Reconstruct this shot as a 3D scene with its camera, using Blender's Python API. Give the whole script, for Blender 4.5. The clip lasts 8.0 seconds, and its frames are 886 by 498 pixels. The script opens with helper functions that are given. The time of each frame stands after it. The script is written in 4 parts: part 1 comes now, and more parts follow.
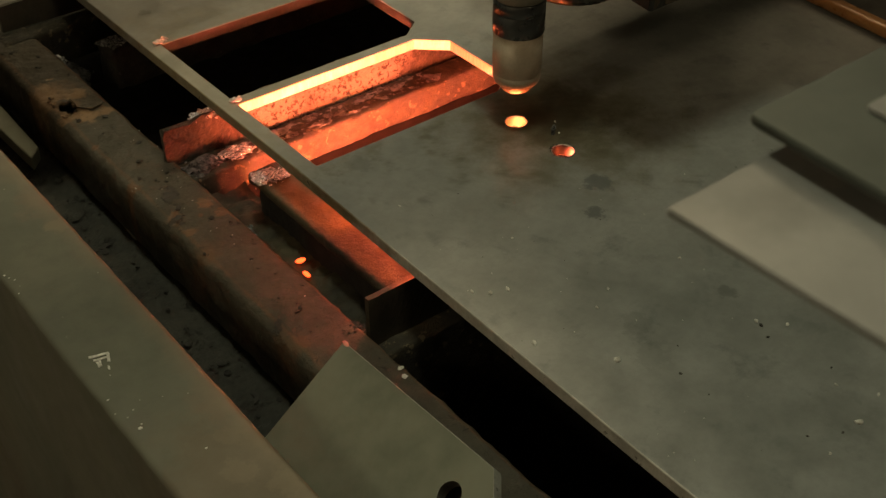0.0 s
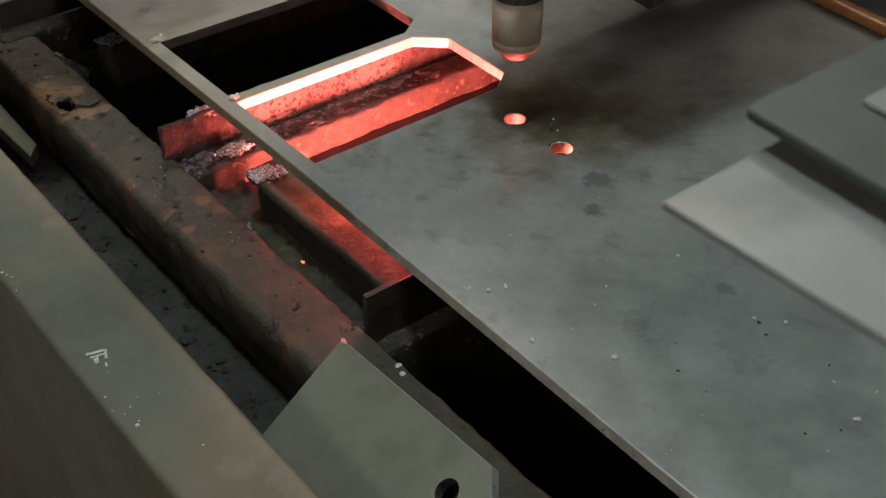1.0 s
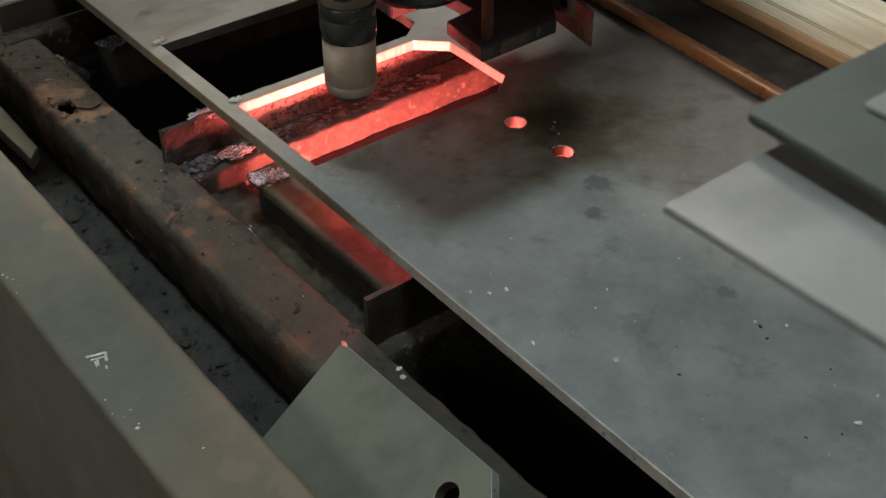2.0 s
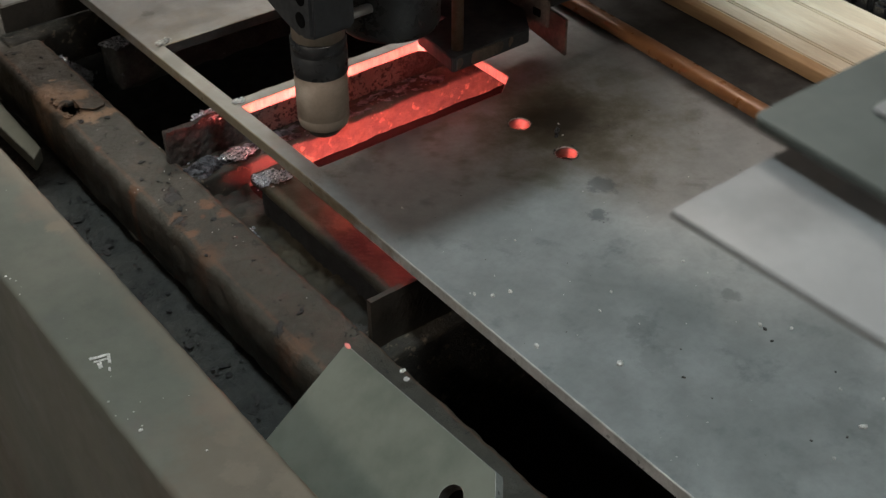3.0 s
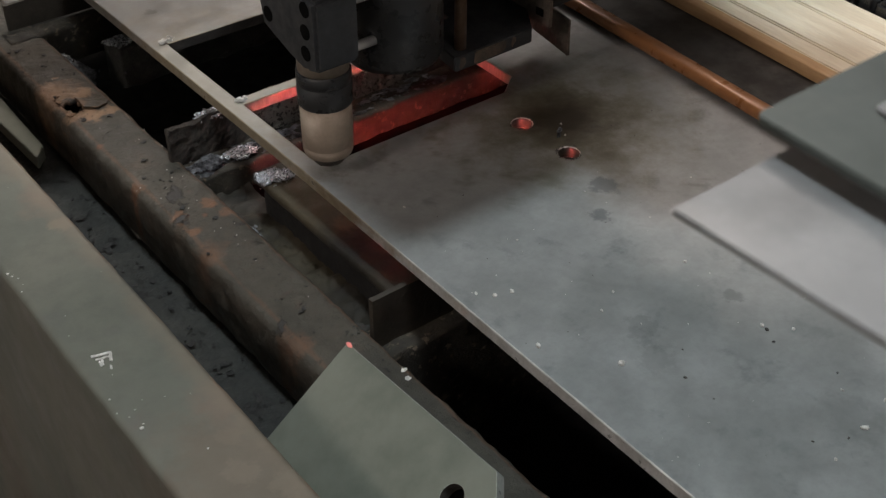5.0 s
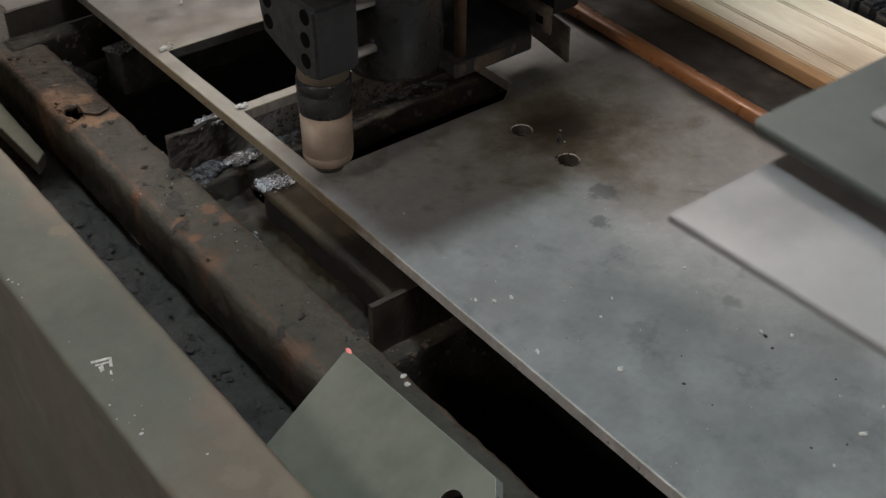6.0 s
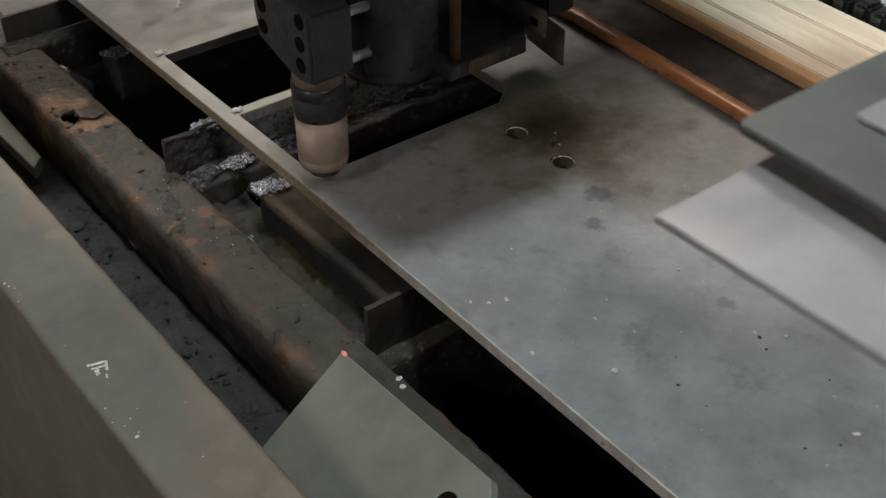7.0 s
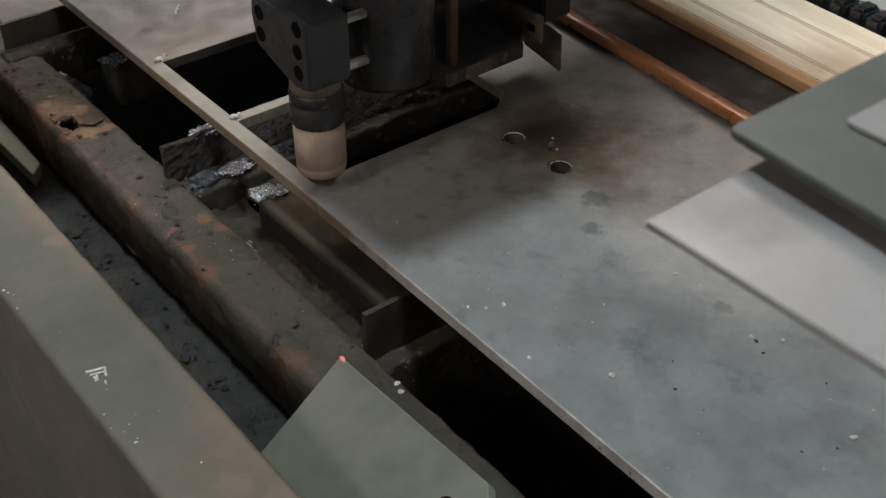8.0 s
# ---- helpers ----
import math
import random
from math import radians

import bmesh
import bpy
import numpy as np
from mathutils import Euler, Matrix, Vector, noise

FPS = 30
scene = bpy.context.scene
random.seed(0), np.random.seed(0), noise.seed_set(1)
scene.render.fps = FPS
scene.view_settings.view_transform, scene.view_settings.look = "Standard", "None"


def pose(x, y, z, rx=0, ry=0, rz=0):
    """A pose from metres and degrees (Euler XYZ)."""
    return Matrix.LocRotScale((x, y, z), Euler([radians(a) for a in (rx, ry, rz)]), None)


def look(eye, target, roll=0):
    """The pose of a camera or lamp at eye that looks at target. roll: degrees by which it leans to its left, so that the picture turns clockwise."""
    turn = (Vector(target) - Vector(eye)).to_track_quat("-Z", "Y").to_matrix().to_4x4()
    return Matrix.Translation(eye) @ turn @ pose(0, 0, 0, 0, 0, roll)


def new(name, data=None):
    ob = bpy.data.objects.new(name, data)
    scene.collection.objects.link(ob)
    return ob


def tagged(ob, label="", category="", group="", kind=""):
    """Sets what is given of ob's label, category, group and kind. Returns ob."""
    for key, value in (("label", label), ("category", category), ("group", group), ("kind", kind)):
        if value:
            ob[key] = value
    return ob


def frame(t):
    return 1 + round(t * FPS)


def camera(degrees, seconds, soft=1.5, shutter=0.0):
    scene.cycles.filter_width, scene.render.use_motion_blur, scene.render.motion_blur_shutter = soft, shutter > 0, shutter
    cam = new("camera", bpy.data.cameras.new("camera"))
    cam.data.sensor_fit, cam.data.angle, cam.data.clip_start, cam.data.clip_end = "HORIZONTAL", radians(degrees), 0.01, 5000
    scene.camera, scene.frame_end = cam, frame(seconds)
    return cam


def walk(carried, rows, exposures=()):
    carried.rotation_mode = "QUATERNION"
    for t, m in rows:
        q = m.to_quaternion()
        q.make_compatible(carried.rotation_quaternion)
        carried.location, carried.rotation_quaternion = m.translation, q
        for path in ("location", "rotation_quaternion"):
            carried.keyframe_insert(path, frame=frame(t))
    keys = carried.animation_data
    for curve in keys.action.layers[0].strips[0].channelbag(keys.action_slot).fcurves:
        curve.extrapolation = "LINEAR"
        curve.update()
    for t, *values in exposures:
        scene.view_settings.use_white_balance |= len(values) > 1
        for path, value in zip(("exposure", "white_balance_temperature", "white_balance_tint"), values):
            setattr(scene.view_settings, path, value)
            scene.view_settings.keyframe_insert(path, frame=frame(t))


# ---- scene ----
cam = camera(41.26, 8.0, 1.3)
walk(cam, [
    (0, look((-0.4266, -0.70481, 0.54386), (0.06674, -0.08607, -0.06751), -0.02)),
    (0.5, look((-0.42681, -0.70416, 0.54233), (0.06646, -0.08564, -0.06933), 0.02)),
    (1, look((-0.42545, -0.70607, 0.54192), (0.0676, -0.08741, -0.06976), 0.03)),
    (1.5, look((-0.42517, -0.70654, 0.54154), (0.06855, -0.08705, -0.06877), 0.09)),
    (3, look((-0.42412, -0.70331, 0.54136), (0.06753, -0.08144, -0.0682), 0.04)),
    (3.5, look((-0.4257, -0.70356, 0.53988), (0.06487, -0.08148, -0.07032), 0.11)),
    (4, look((-0.42367, -0.70562, 0.54025), (0.06735, -0.08353, -0.0696), 0.22)),
    (4.5, look((-0.424, -0.70335, 0.5403), (0.06626, -0.08112, -0.07001), 0.18)),
    (6, look((-0.42465, -0.70553, 0.54149), (0.06746, -0.07932, -0.06324), 0.23)),
    (6.5, look((-0.42361, -0.70765, 0.54187), (0.06951, -0.08084, -0.06141), 0.15)),
    (7, look((-0.42322, -0.70952, 0.54242), (0.07015, -0.08205, -0.05997), 0.03)),
    (7.5, look((-0.42298, -0.71, 0.54389), (0.07007, -0.08239, -0.05861), -0.17)),
    (8, look((-0.42259, -0.71228, 0.54434), (0.07186, -0.08274, -0.05499), -0.19)),
], [(0, -0.86, 11500, 2), (0.3, -0.56, 9000, 4), (0.6, -0.33, 7600, 6), (1, -0.13, 6800, 7), (1.5, -0.10, 6700, 8), (3, 0.17, 6600, 12), (6, 0.3, 6700, 18), (8, 0.35, 6700, 18)])
cam.data.dof.use_dof, cam.data.dof.focus_distance, cam.data.dof.aperture_fstop = True, 0.93, 18
FLOOR = -0.78

# ---- light: unseen workshop ceiling lamps, one an added fill ----


def area_lamp(name, at, target, w, h, power, colour):
    data = bpy.data.lights.new(name, "AREA")
    data.shape, data.size, data.size_y, data.energy, data.color = "RECTANGLE", w, h, power, colour
    ob = new(name, data)
    ob.matrix_world = look(at, target)
    return ob


COOL, WARM = (0.80, 0.965, 1.0), (1.0, 0.92, 0.82)
# None is in view; the last only fills the shade below the carriage.
LAMPS = [((1.55, 1.85, 2.62), 1.6, 1.3, 53, WARM), ((-0.1, -0.3, 2.62), 0.3, 0.26, 38.5, COOL), ((-3.45, -0.5, 2.62), 1.0, 0.6, 57, WARM), ((-0.1, -2.1, 2.62), 1.2, 0.5, 13, WARM)]
for at, w, h, power, tone in LAMPS:
    area_lamp("unseen_ceiling_light", at, (at[0], at[1], 0), w, h, power, tone)
world = bpy.data.worlds.new("world")
scene.world = world
world.use_nodes = True
world.node_tree.nodes["Background"].inputs[0].default_value = (0.5, 0.55, 0.6, 1)
world.node_tree.nodes["Background"].inputs[1].default_value = 0.02


# ---- materials ----
def material(name, base, second, scale, rough=0.6, metal=0.0, third=None, fine=0.0, bump=0.3, bump_size=0.002,
             rough_spread=0.15, spots=(), bands=(), grain=None, emit=None, scab=None):
    """A surface of two or three colours in soft patches, with grain, relief and uneven gloss."""
    m = bpy.data.materials.new(name)
    m.use_nodes = True
    nt = m.node_tree
    bsdf = nt.nodes["Principled BSDF"]
    link = nt.links.new
    where = nt.nodes.new("ShaderNodeTexCoord").outputs["Object"]
    if grain:
        g = nt.nodes.new("ShaderNodeMapping")
        g.inputs["Scale"].default_value = grain
        link(where, g.inputs["Vector"])
        where = g.outputs["Vector"]

    def cloud(size, detail=6, roughness=0.6):
        n = nt.nodes.new("ShaderNodeTexNoise")
        n.inputs["Scale"].default_value, n.inputs["Detail"].default_value = size, detail
        n.inputs["Roughness"].default_value = roughness
        link(where, n.inputs["Vector"])
        return n.outputs["Fac"]

    def ramp(value, a, b, lo=0.0, hi=1.0):
        r = nt.nodes.new("ShaderNodeMapRange")
        r.interpolation_type = "SMOOTHSTEP"
        for key, v in zip(("From Min", "From Max", "To Min", "To Max"), (a, b, lo, hi)):
            r.inputs[key].default_value = v
        link(value, r.inputs["Value"])
        return r.outputs["Result"]

    def blend(fac, a, b):
        x = nt.nodes.new("ShaderNodeMix")
        x.data_type = "RGBA"
        for key, v in ((0, fac), (6, a), (7, b)):
            if isinstance(v, tuple):
                x.inputs[key].default_value = (*v, 1)
            else:
                link(v, x.inputs[key])
        return x.outputs[2]

    big, small = cloud(scale), cloud(scale * 9, 8, 0.7)
    colour = blend(ramp(big, 0.38, 0.64), tuple(base), tuple(second))
    if third:
        colour = blend(ramp(cloud(scale * 2.3, 8, 0.65), 0.54, 0.68), colour, tuple(third))
    if fine:
        colour = blend(ramp(small, 0.35, 0.75, 0.0, fine), colour, tuple(c * 0.35 for c in base))
    for (x, y), radius, strength, stain_or_glow in spots:
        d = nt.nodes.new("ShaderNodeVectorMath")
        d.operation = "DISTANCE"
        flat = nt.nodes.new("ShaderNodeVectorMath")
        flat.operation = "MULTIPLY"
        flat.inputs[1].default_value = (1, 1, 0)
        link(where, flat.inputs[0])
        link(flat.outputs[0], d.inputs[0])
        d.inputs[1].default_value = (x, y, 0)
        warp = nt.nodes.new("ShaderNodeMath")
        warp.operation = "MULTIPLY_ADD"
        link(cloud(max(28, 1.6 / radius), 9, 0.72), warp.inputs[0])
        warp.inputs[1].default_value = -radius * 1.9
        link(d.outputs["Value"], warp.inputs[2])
        colour = blend(ramp(warp.outputs[0], -radius * (0.75 if radius > 0.0299 else 0.62), radius * (0.1 if radius > 0.0299 else -0.28), strength, 0.0), colour, tuple(stain_or_glow))
    for x, width, strength, stain_or_glow in bands:
        split = nt.nodes.new("ShaderNodeSeparateXYZ")
        link(where, split.inputs[0])
        off = nt.nodes.new("ShaderNodeMath")
        off.operation = "SUBTRACT"
        link(split.outputs[0], off.inputs[0])
        off.inputs[1].default_value = x
        size = nt.nodes.new("ShaderNodeMath")
        size.operation = "ABSOLUTE"
        link(off.outputs[0], size.inputs[0])
        warp = nt.nodes.new("ShaderNodeMath")
        warp.operation = "MULTIPLY_ADD"
        link(cloud(22, 6, 0.65), warp.inputs[0])
        warp.inputs[1].default_value = -width * 2.6
        link(size.outputs[0], warp.inputs[2])
        colour = blend(ramp(warp.outputs[0], -width * 1.3, -width * 0.3, strength, 0.0), colour, tuple(stain_or_glow))
    crust = None
    if scab:
        size, share, tone = scab
        crust = ramp(cloud(size, 7, 0.62), 0.5 - share, 0.53 - share)
        colour = blend(crust, colour, tuple(tone))
        colour = blend(ramp(cloud(size * 5, 6, 0.7), 0.60, 0.66, 0.0, 0.75), colour, tuple(c * 0.3 for c in base))
    link(colour, bsdf.inputs["Base Color"])
    link(ramp(cloud(scale * 3), 0.3, 0.7, max(rough - rough_spread, 0.05), min(rough + rough_spread, 1)), bsdf.inputs["Roughness"])
    bsdf.inputs["Metallic"].default_value = metal
    if bump:
        b = nt.nodes.new("ShaderNodeBump")
        b.inputs["Strength"].default_value, b.inputs["Distance"].default_value = bump, bump_size
        height = cloud(scale * 14, 8, 0.7)
        if crust:
            add = nt.nodes.new("ShaderNodeMath")
            add.operation = "ADD"
            link(height, add.inputs[0])
            link(crust, add.inputs[1])
            height = add.outputs[0]
        link(height, b.inputs["Height"])
        link(b.outputs["Normal"], bsdf.inputs["Normal"])
    if rough > 0.99:
        bsdf.inputs["Specular IOR Level"].default_value = 0.05
    if emit:
        bsdf.inputs["Emission Color"].default_value = (*emit[0], 1)
        bsdf.inputs["Emission Strength"].default_value = emit[1]
    return m


SOOT = (0.035, 0.026, 0.016)
M_SHEET = material("mill_scale_steel", (0.255, 0.263, 0.26), (0.315, 0.323, 0.32), 12, 0.40, 0.4, third=(0.215, 0.225, 0.225), fine=0.2, bump=0.06, bump_size=0.0006,
                   rough_spread=0.10, spots=[((-0.012, 0.18), 0.24, 0.55, (0.245, 0.215, 0.16)), ((0.208, -0.070), 0.14, 0.7, (0.125, 0.108, 0.064)), ((0.211, -0.066), 0.075, 0.8, (0.07, 0.058, 0.034)), ((0.211, -0.066), 0.045, 0.95, SOOT), ((0.185, -0.052), 0.02, 0.5, SOOT), ((0.165, -0.165), 0.022, 0.6, (0.08, 0.09, 0.1)),
                                             ((0.135, -0.192), 0.014, 0.6, (0.08, 0.09, 0.1)), ((0.141, -0.322), 0.014, 0.5, (0.12, 0.125, 0.125)), ((0.066, -0.306), 0.022, 0.35, (0.12, 0.125, 0.125)), ((0.05, -0.335), 0.026, 0.3, (0.13, 0.135, 0.135)),
                                             ((0.106, -0.45), 0.03, 0.35, (0.12, 0.125, 0.125)), ((0.085, -0.24), 0.03, 0.25, (0.13, 0.135, 0.135)), ((0.03, -0.02), 0.02, 0.3, (0.1, 0.1, 0.1)), ((0.02, 0.345), 0.012, 0.5, (0.1, 0.1, 0.09))])
M_EDGE = material("sheared_sheet_edge", (0.46, 0.455, 0.44), (0.62, 0.615, 0.60), 40, 0.42, 0.4, fine=0.3, bump=0.3, bump_size=0.0006,
                  spots=[((-0.014, 0.14), 0.36, 0.9, (0.28, 0.23, 0.15)), ((-0.016, -0.06), 0.075, 0.85, (0.17, 0.125, 0.075))])
M_BRIGHT = material("bright_cut_edge", (0.46, 0.46, 0.42), (0.62, 0.62, 0.57), 60, 0.4, 0.5, fine=0.3, bump=0.3, bump_size=0.0006)
# The old cut and the hole walls are darker than the flame-cut edge.
M_OLDCUT = material("dark_old_cut", (0.07, 0.068, 0.066), (0.11, 0.105, 0.10), 60, 0.6, 0.3, fine=0.4, bump=0.5, bump_size=0.0008)
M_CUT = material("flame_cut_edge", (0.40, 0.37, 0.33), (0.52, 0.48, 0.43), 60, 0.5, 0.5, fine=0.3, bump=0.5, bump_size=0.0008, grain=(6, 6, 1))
M_BORE = material("dark_hole_wall", (0.07, 0.062, 0.055), (0.12, 0.105, 0.09), 90, 0.6, 0.4, fine=0.4, bump=0.5, bump_size=0.0008)
M_PART = material("cut_part_steel", (0.185, 0.200, 0.165), (0.275, 0.288, 0.24), 8, 0.40, 0.5, fine=0.1, bump=0.05, bump_size=0.0005, rough_spread=0.06)
M_RUST = material("rusty_scaled_steel", (0.044, 0.039, 0.030), (0.064, 0.056, 0.043), 11, 0.62, 0.15, third=(0.060, 0.047, 0.034), fine=0.35, bump=0.7, bump_size=0.003, scab=(38, -0.12, (0.030, 0.027, 0.025)), bands=[(-0.0975, 0.0030, 0.35, (0.15, 0.075, 0.040)), (-0.052, 0.0025, 0.5, (0.14, 0.07, 0.04))],
                  spots=[((-0.089, 0.352), 0.030, 0.9, (0.22, 0.135, 0.08)), ((-0.090, 0.372), 0.016, 0.8, (0.24, 0.16, 0.11)), ((-0.070, 0.338), 0.022, 0.85, (0.24, 0.15, 0.09)), ((-0.092, 0.300), 0.022, 0.9, (0.20, 0.125, 0.075)), ((-0.078, 0.290), 0.022, 0.9, (0.24, 0.15, 0.09)), ((-0.060, 0.291), 0.016, 0.8, (0.22, 0.135, 0.08)), ((-0.088, 0.318), 0.024, 0.8, (0.15, 0.09, 0.055)), ((-0.094, 0.030), 0.026, 0.22, (0.17, 0.08, 0.042)), ((-0.0935, 0.060), 0.012, 0.4, (0.26, 0.11, 0.05)), ((-0.056, 0.070), 0.013, 0.35, (0.24, 0.10, 0.05)), ((-0.092, 0.088), 0.013, 0.36, (0.26, 0.11, 0.05)), ((-0.064, 0.092), 0.013, 0.36, (0.26, 0.11, 0.05)), ((-0.098, -0.114), 0.020, 0.28, (0.20, 0.09, 0.045)),
                         ((-0.099, 0.02), 0.017, 0.4, (0.13, 0.065, 0.035)), ((-0.062, 0.085), 0.008, 0.4, (0.20, 0.085, 0.040)), ((-0.103, 0.15), 0.014, 0.5, (0.17, 0.07, 0.03)), ((-0.098, 0.235), 0.006, 0.45, (0.20, 0.08, 0.04)), ((-0.075, 0.075), 0.005, 0.4, (0.2, 0.08, 0.04)),
                         ((-0.078, 0.385), 0.007, 0.7, (0.28, 0.17, 0.10)),
                         ((-0.105, -0.1), 0.013, 0.3, (0.13, 0.06, 0.03))])
M_PAINT = material("worn_green_grey_paint", (0.105, 0.11, 0.09), (0.13, 0.13, 0.105), 6, 0.6, 0.2, fine=0.25, bump=0.2, bump_size=0.001, third=(0.108, 0.108, 0.092), bands=[(-0.189, 0.015, 0.6, (0.165, 0.135, 0.102)), (-0.184, 0.005, 0.8, (0.22, 0.135, 0.085)), (-0.2585, 0.0030, 0.3, (0.13, 0.115, 0.095))],
                   spots=[((-0.210, -0.24), 0.10, 0.6, (0.115, 0.085, 0.062)), ((-0.214, -0.235), 0.020, 0.22, (0.21, 0.165, 0.125)), ((-0.192, -0.175), 0.030, 0.5, (0.17, 0.12, 0.09)), ((-0.206, -0.205), 0.016, 0.22, (0.20, 0.155, 0.115)), ((-0.225, -0.268), 0.016, 0.22, (0.20, 0.16, 0.12)), ((-0.190, 0.12), 0.030, 0.6, (0.18, 0.13, 0.10)), ((-0.194, -0.26), 0.022, 0.25, (0.22, 0.175, 0.13)), ((-0.200, -0.315), 0.022, 0.25, (0.20, 0.165, 0.125)), ((-0.225, 0.25), 0.10, 0.7, (0.115, 0.095, 0.072)), ((-0.195, 0.08), 0.018, 0.7, (0.20, 0.16, 0.12))])
# The two pale spots boost the slag glow on the face inside the opening.
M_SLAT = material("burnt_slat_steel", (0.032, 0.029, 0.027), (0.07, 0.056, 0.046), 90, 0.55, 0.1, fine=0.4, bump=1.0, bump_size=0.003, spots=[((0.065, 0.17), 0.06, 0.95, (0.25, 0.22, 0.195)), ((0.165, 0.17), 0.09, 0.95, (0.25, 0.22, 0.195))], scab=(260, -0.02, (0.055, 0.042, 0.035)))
M_PLATE = material("sooty_plate_steel", (0.030, 0.026, 0.021), (0.055, 0.045, 0.036), 22, 0.55, 0.25, fine=0.3, bump=0.3, bump_size=0.001)
# Paler than the other crossbars, making up for light it doesn't get.
M_GREYBAR = material("lightened_slag_crossbar", (0.10, 0.102, 0.098), (0.18, 0.18, 0.165), 34, 0.6, 0.3, fine=0.5, bump=0.8, bump_size=0.003, scab=(150, -0.14, (0.26, 0.27, 0.28)))
# The dark base paints the trough's shade; the spots are brown grime.
M_SIDE = material("shade_dark_brown_bar", (0.014, 0.012, 0.009), (0.034, 0.028, 0.019), 20, 0.7, 0.1, fine=0.4, bump=0.6, bump_size=0.002, spots=[((0.0, 0.015), 0.075, 0.8, (0.082, 0.066, 0.040)), ((0.005, -0.03), 0.02, 0.6, (0.11, 0.088, 0.055))])
M_BAR = material("grimy_crossbar_steel", (0.030, 0.027, 0.022), (0.066, 0.055, 0.040), 30, 0.7, 0.2, fine=0.6, bump=0.8, bump_size=0.003, scab=(120, -0.10, (0.16, 0.13, 0.095)))
M_SLAG = material("grey_slag", (0.45, 0.48, 0.53), (0.86, 0.90, 0.95), 150, 0.30, 0.75, fine=0.7, bump=0.5, bump_size=0.002)
M_DARKSLAG = material("dark_slag", (0.07, 0.073, 0.082), (0.38, 0.41, 0.45), 110, 0.4, 0.6, fine=0.6, bump=1.0, bump_size=0.004)
M_SOIL = material("sooty_gutter_dust", (0.030, 0.032, 0.030), (0.050, 0.050, 0.044), 16, 0.75, 0.0, fine=0.5, bump=1.0, bump_size=0.004, scab=(40, -0.10, (0.022, 0.022, 0.021)))
# Near-black in place of the shade deep below the grate.
M_PITSHADE = material("pit_shade_black", (0.006, 0.006, 0.006), (0.012, 0.011, 0.011), 20, 0.9, 0.0, bump=0.5, bump_size=0.004)
M_FLAKE = material("mill_scale_flakes", (0.016, 0.016, 0.016), (0.040, 0.038, 0.036), 120, 0.7, 0.3, fine=0.4, bump=0.4)
M_CRUMB = material("pale_crumbs", (0.45, 0.44, 0.42), (0.7, 0.69, 0.66), 300, 0.5, 0.2, bump=0.4)
M_CHIP = material("dark_chips", (0.04, 0.04, 0.04), (0.09, 0.08, 0.07), 200, 0.7, 0.3, bump=0.4)
M_BLACK = material("black_plastic", (0.016, 0.017, 0.019), (0.026, 0.027, 0.029), 30, 0.33, 0.0, bump=0.1, bump_size=0.0006)
M_ANOD = material("black_anodised_metal", (0.042, 0.045, 0.050), (0.060, 0.063, 0.068), 25, 0.5, 0.3, fine=0.3, bump=0.12, bump_size=0.0006)
M_CERAMIC = material("sooty_buff_shield", (0.27, 0.215, 0.17), (0.34, 0.275, 0.22), 35, 0.6, 0.15, fine=0.2, bump=0.15, bump_size=0.0006)
M_NOZZLE = material("sooty_nozzle", (0.045, 0.034, 0.028), (0.085, 0.060, 0.045), 60, 0.5, 0.4, fine=0.3, bump=0.2, bump_size=0.0006)
M_FLAKERUST = material("tan_rust_flakes", (0.15, 0.092, 0.060), (0.26, 0.165, 0.105), 140, 0.8, 0.0, fine=0.5, bump=0.6, bump_size=0.001)
M_CHROME = material("bright_pin_steel", (0.72, 0.72, 0.72), (0.8, 0.8, 0.8), 40, 0.38, 0.8, bump=0.05)
M_COPPER = material("copper_coloured_steel", (0.27, 0.112, 0.042), (0.35, 0.155, 0.062), 14, 0.36, 0.1, fine=0.2, bump=0.2, bump_size=0.001)
M_WORN = material("worn_brown_bracket", (0.11, 0.092, 0.078), (0.28, 0.20, 0.15), 22, 0.55, 0.4, fine=0.4, bump=0.3, bump_size=0.001)
M_TAB = material("worn_bare_bracket", (0.12, 0.102, 0.088), (0.24, 0.195, 0.16), 40, 0.5, 0.5, fine=0.4, bump=0.3, bump_size=0.001)
# Near-black that paints deep shade instead of leaving it to the light.
M_VOID = material("painted_deep_shade", (0.004, 0.004, 0.004), (0.006, 0.006, 0.006), 60, 1.0, 0.0, bump=0)
M_PANEL = material("dark_brown_panel", (0.016, 0.013, 0.010), (0.03, 0.024, 0.019), 12, 0.7, 0.0, fine=0.3, bump=0.2)
M_RODS = material("dull_copper_rod", (0.25, 0.16, 0.11), (0.33, 0.21, 0.145), 30, 0.45, 0.6, fine=0.4, bump=0.1)
M_PALE = material("pale_smudged_sheet", (0.165, 0.168, 0.170), (0.25, 0.252, 0.256), 10, 0.42, 0.4, fine=0.12, bump=0.05, bump_size=0.0005, rough_spread=0.1)
M_STACK = material("dark_grey_green_sheet", (0.062, 0.072, 0.067), (0.088, 0.098, 0.090), 7, 0.45, 0.3, fine=0.1, bump=0.05, bump_size=0.0005)
M_WOOD = material("pale_sawn_wood", (0.74, 0.62, 0.46), (0.84, 0.74, 0.58), 10, 0.75, 0.0, fine=0.2, bump=0.3, bump_size=0.001, grain=(6, 0.6, 6))
M_ORANGE = material("orange_brown_wood", (0.46, 0.27, 0.13), (0.56, 0.35, 0.18), 12, 0.6, 0.0, fine=0.2, bump=0.2, bump_size=0.001, grain=(6, 0.6, 6))
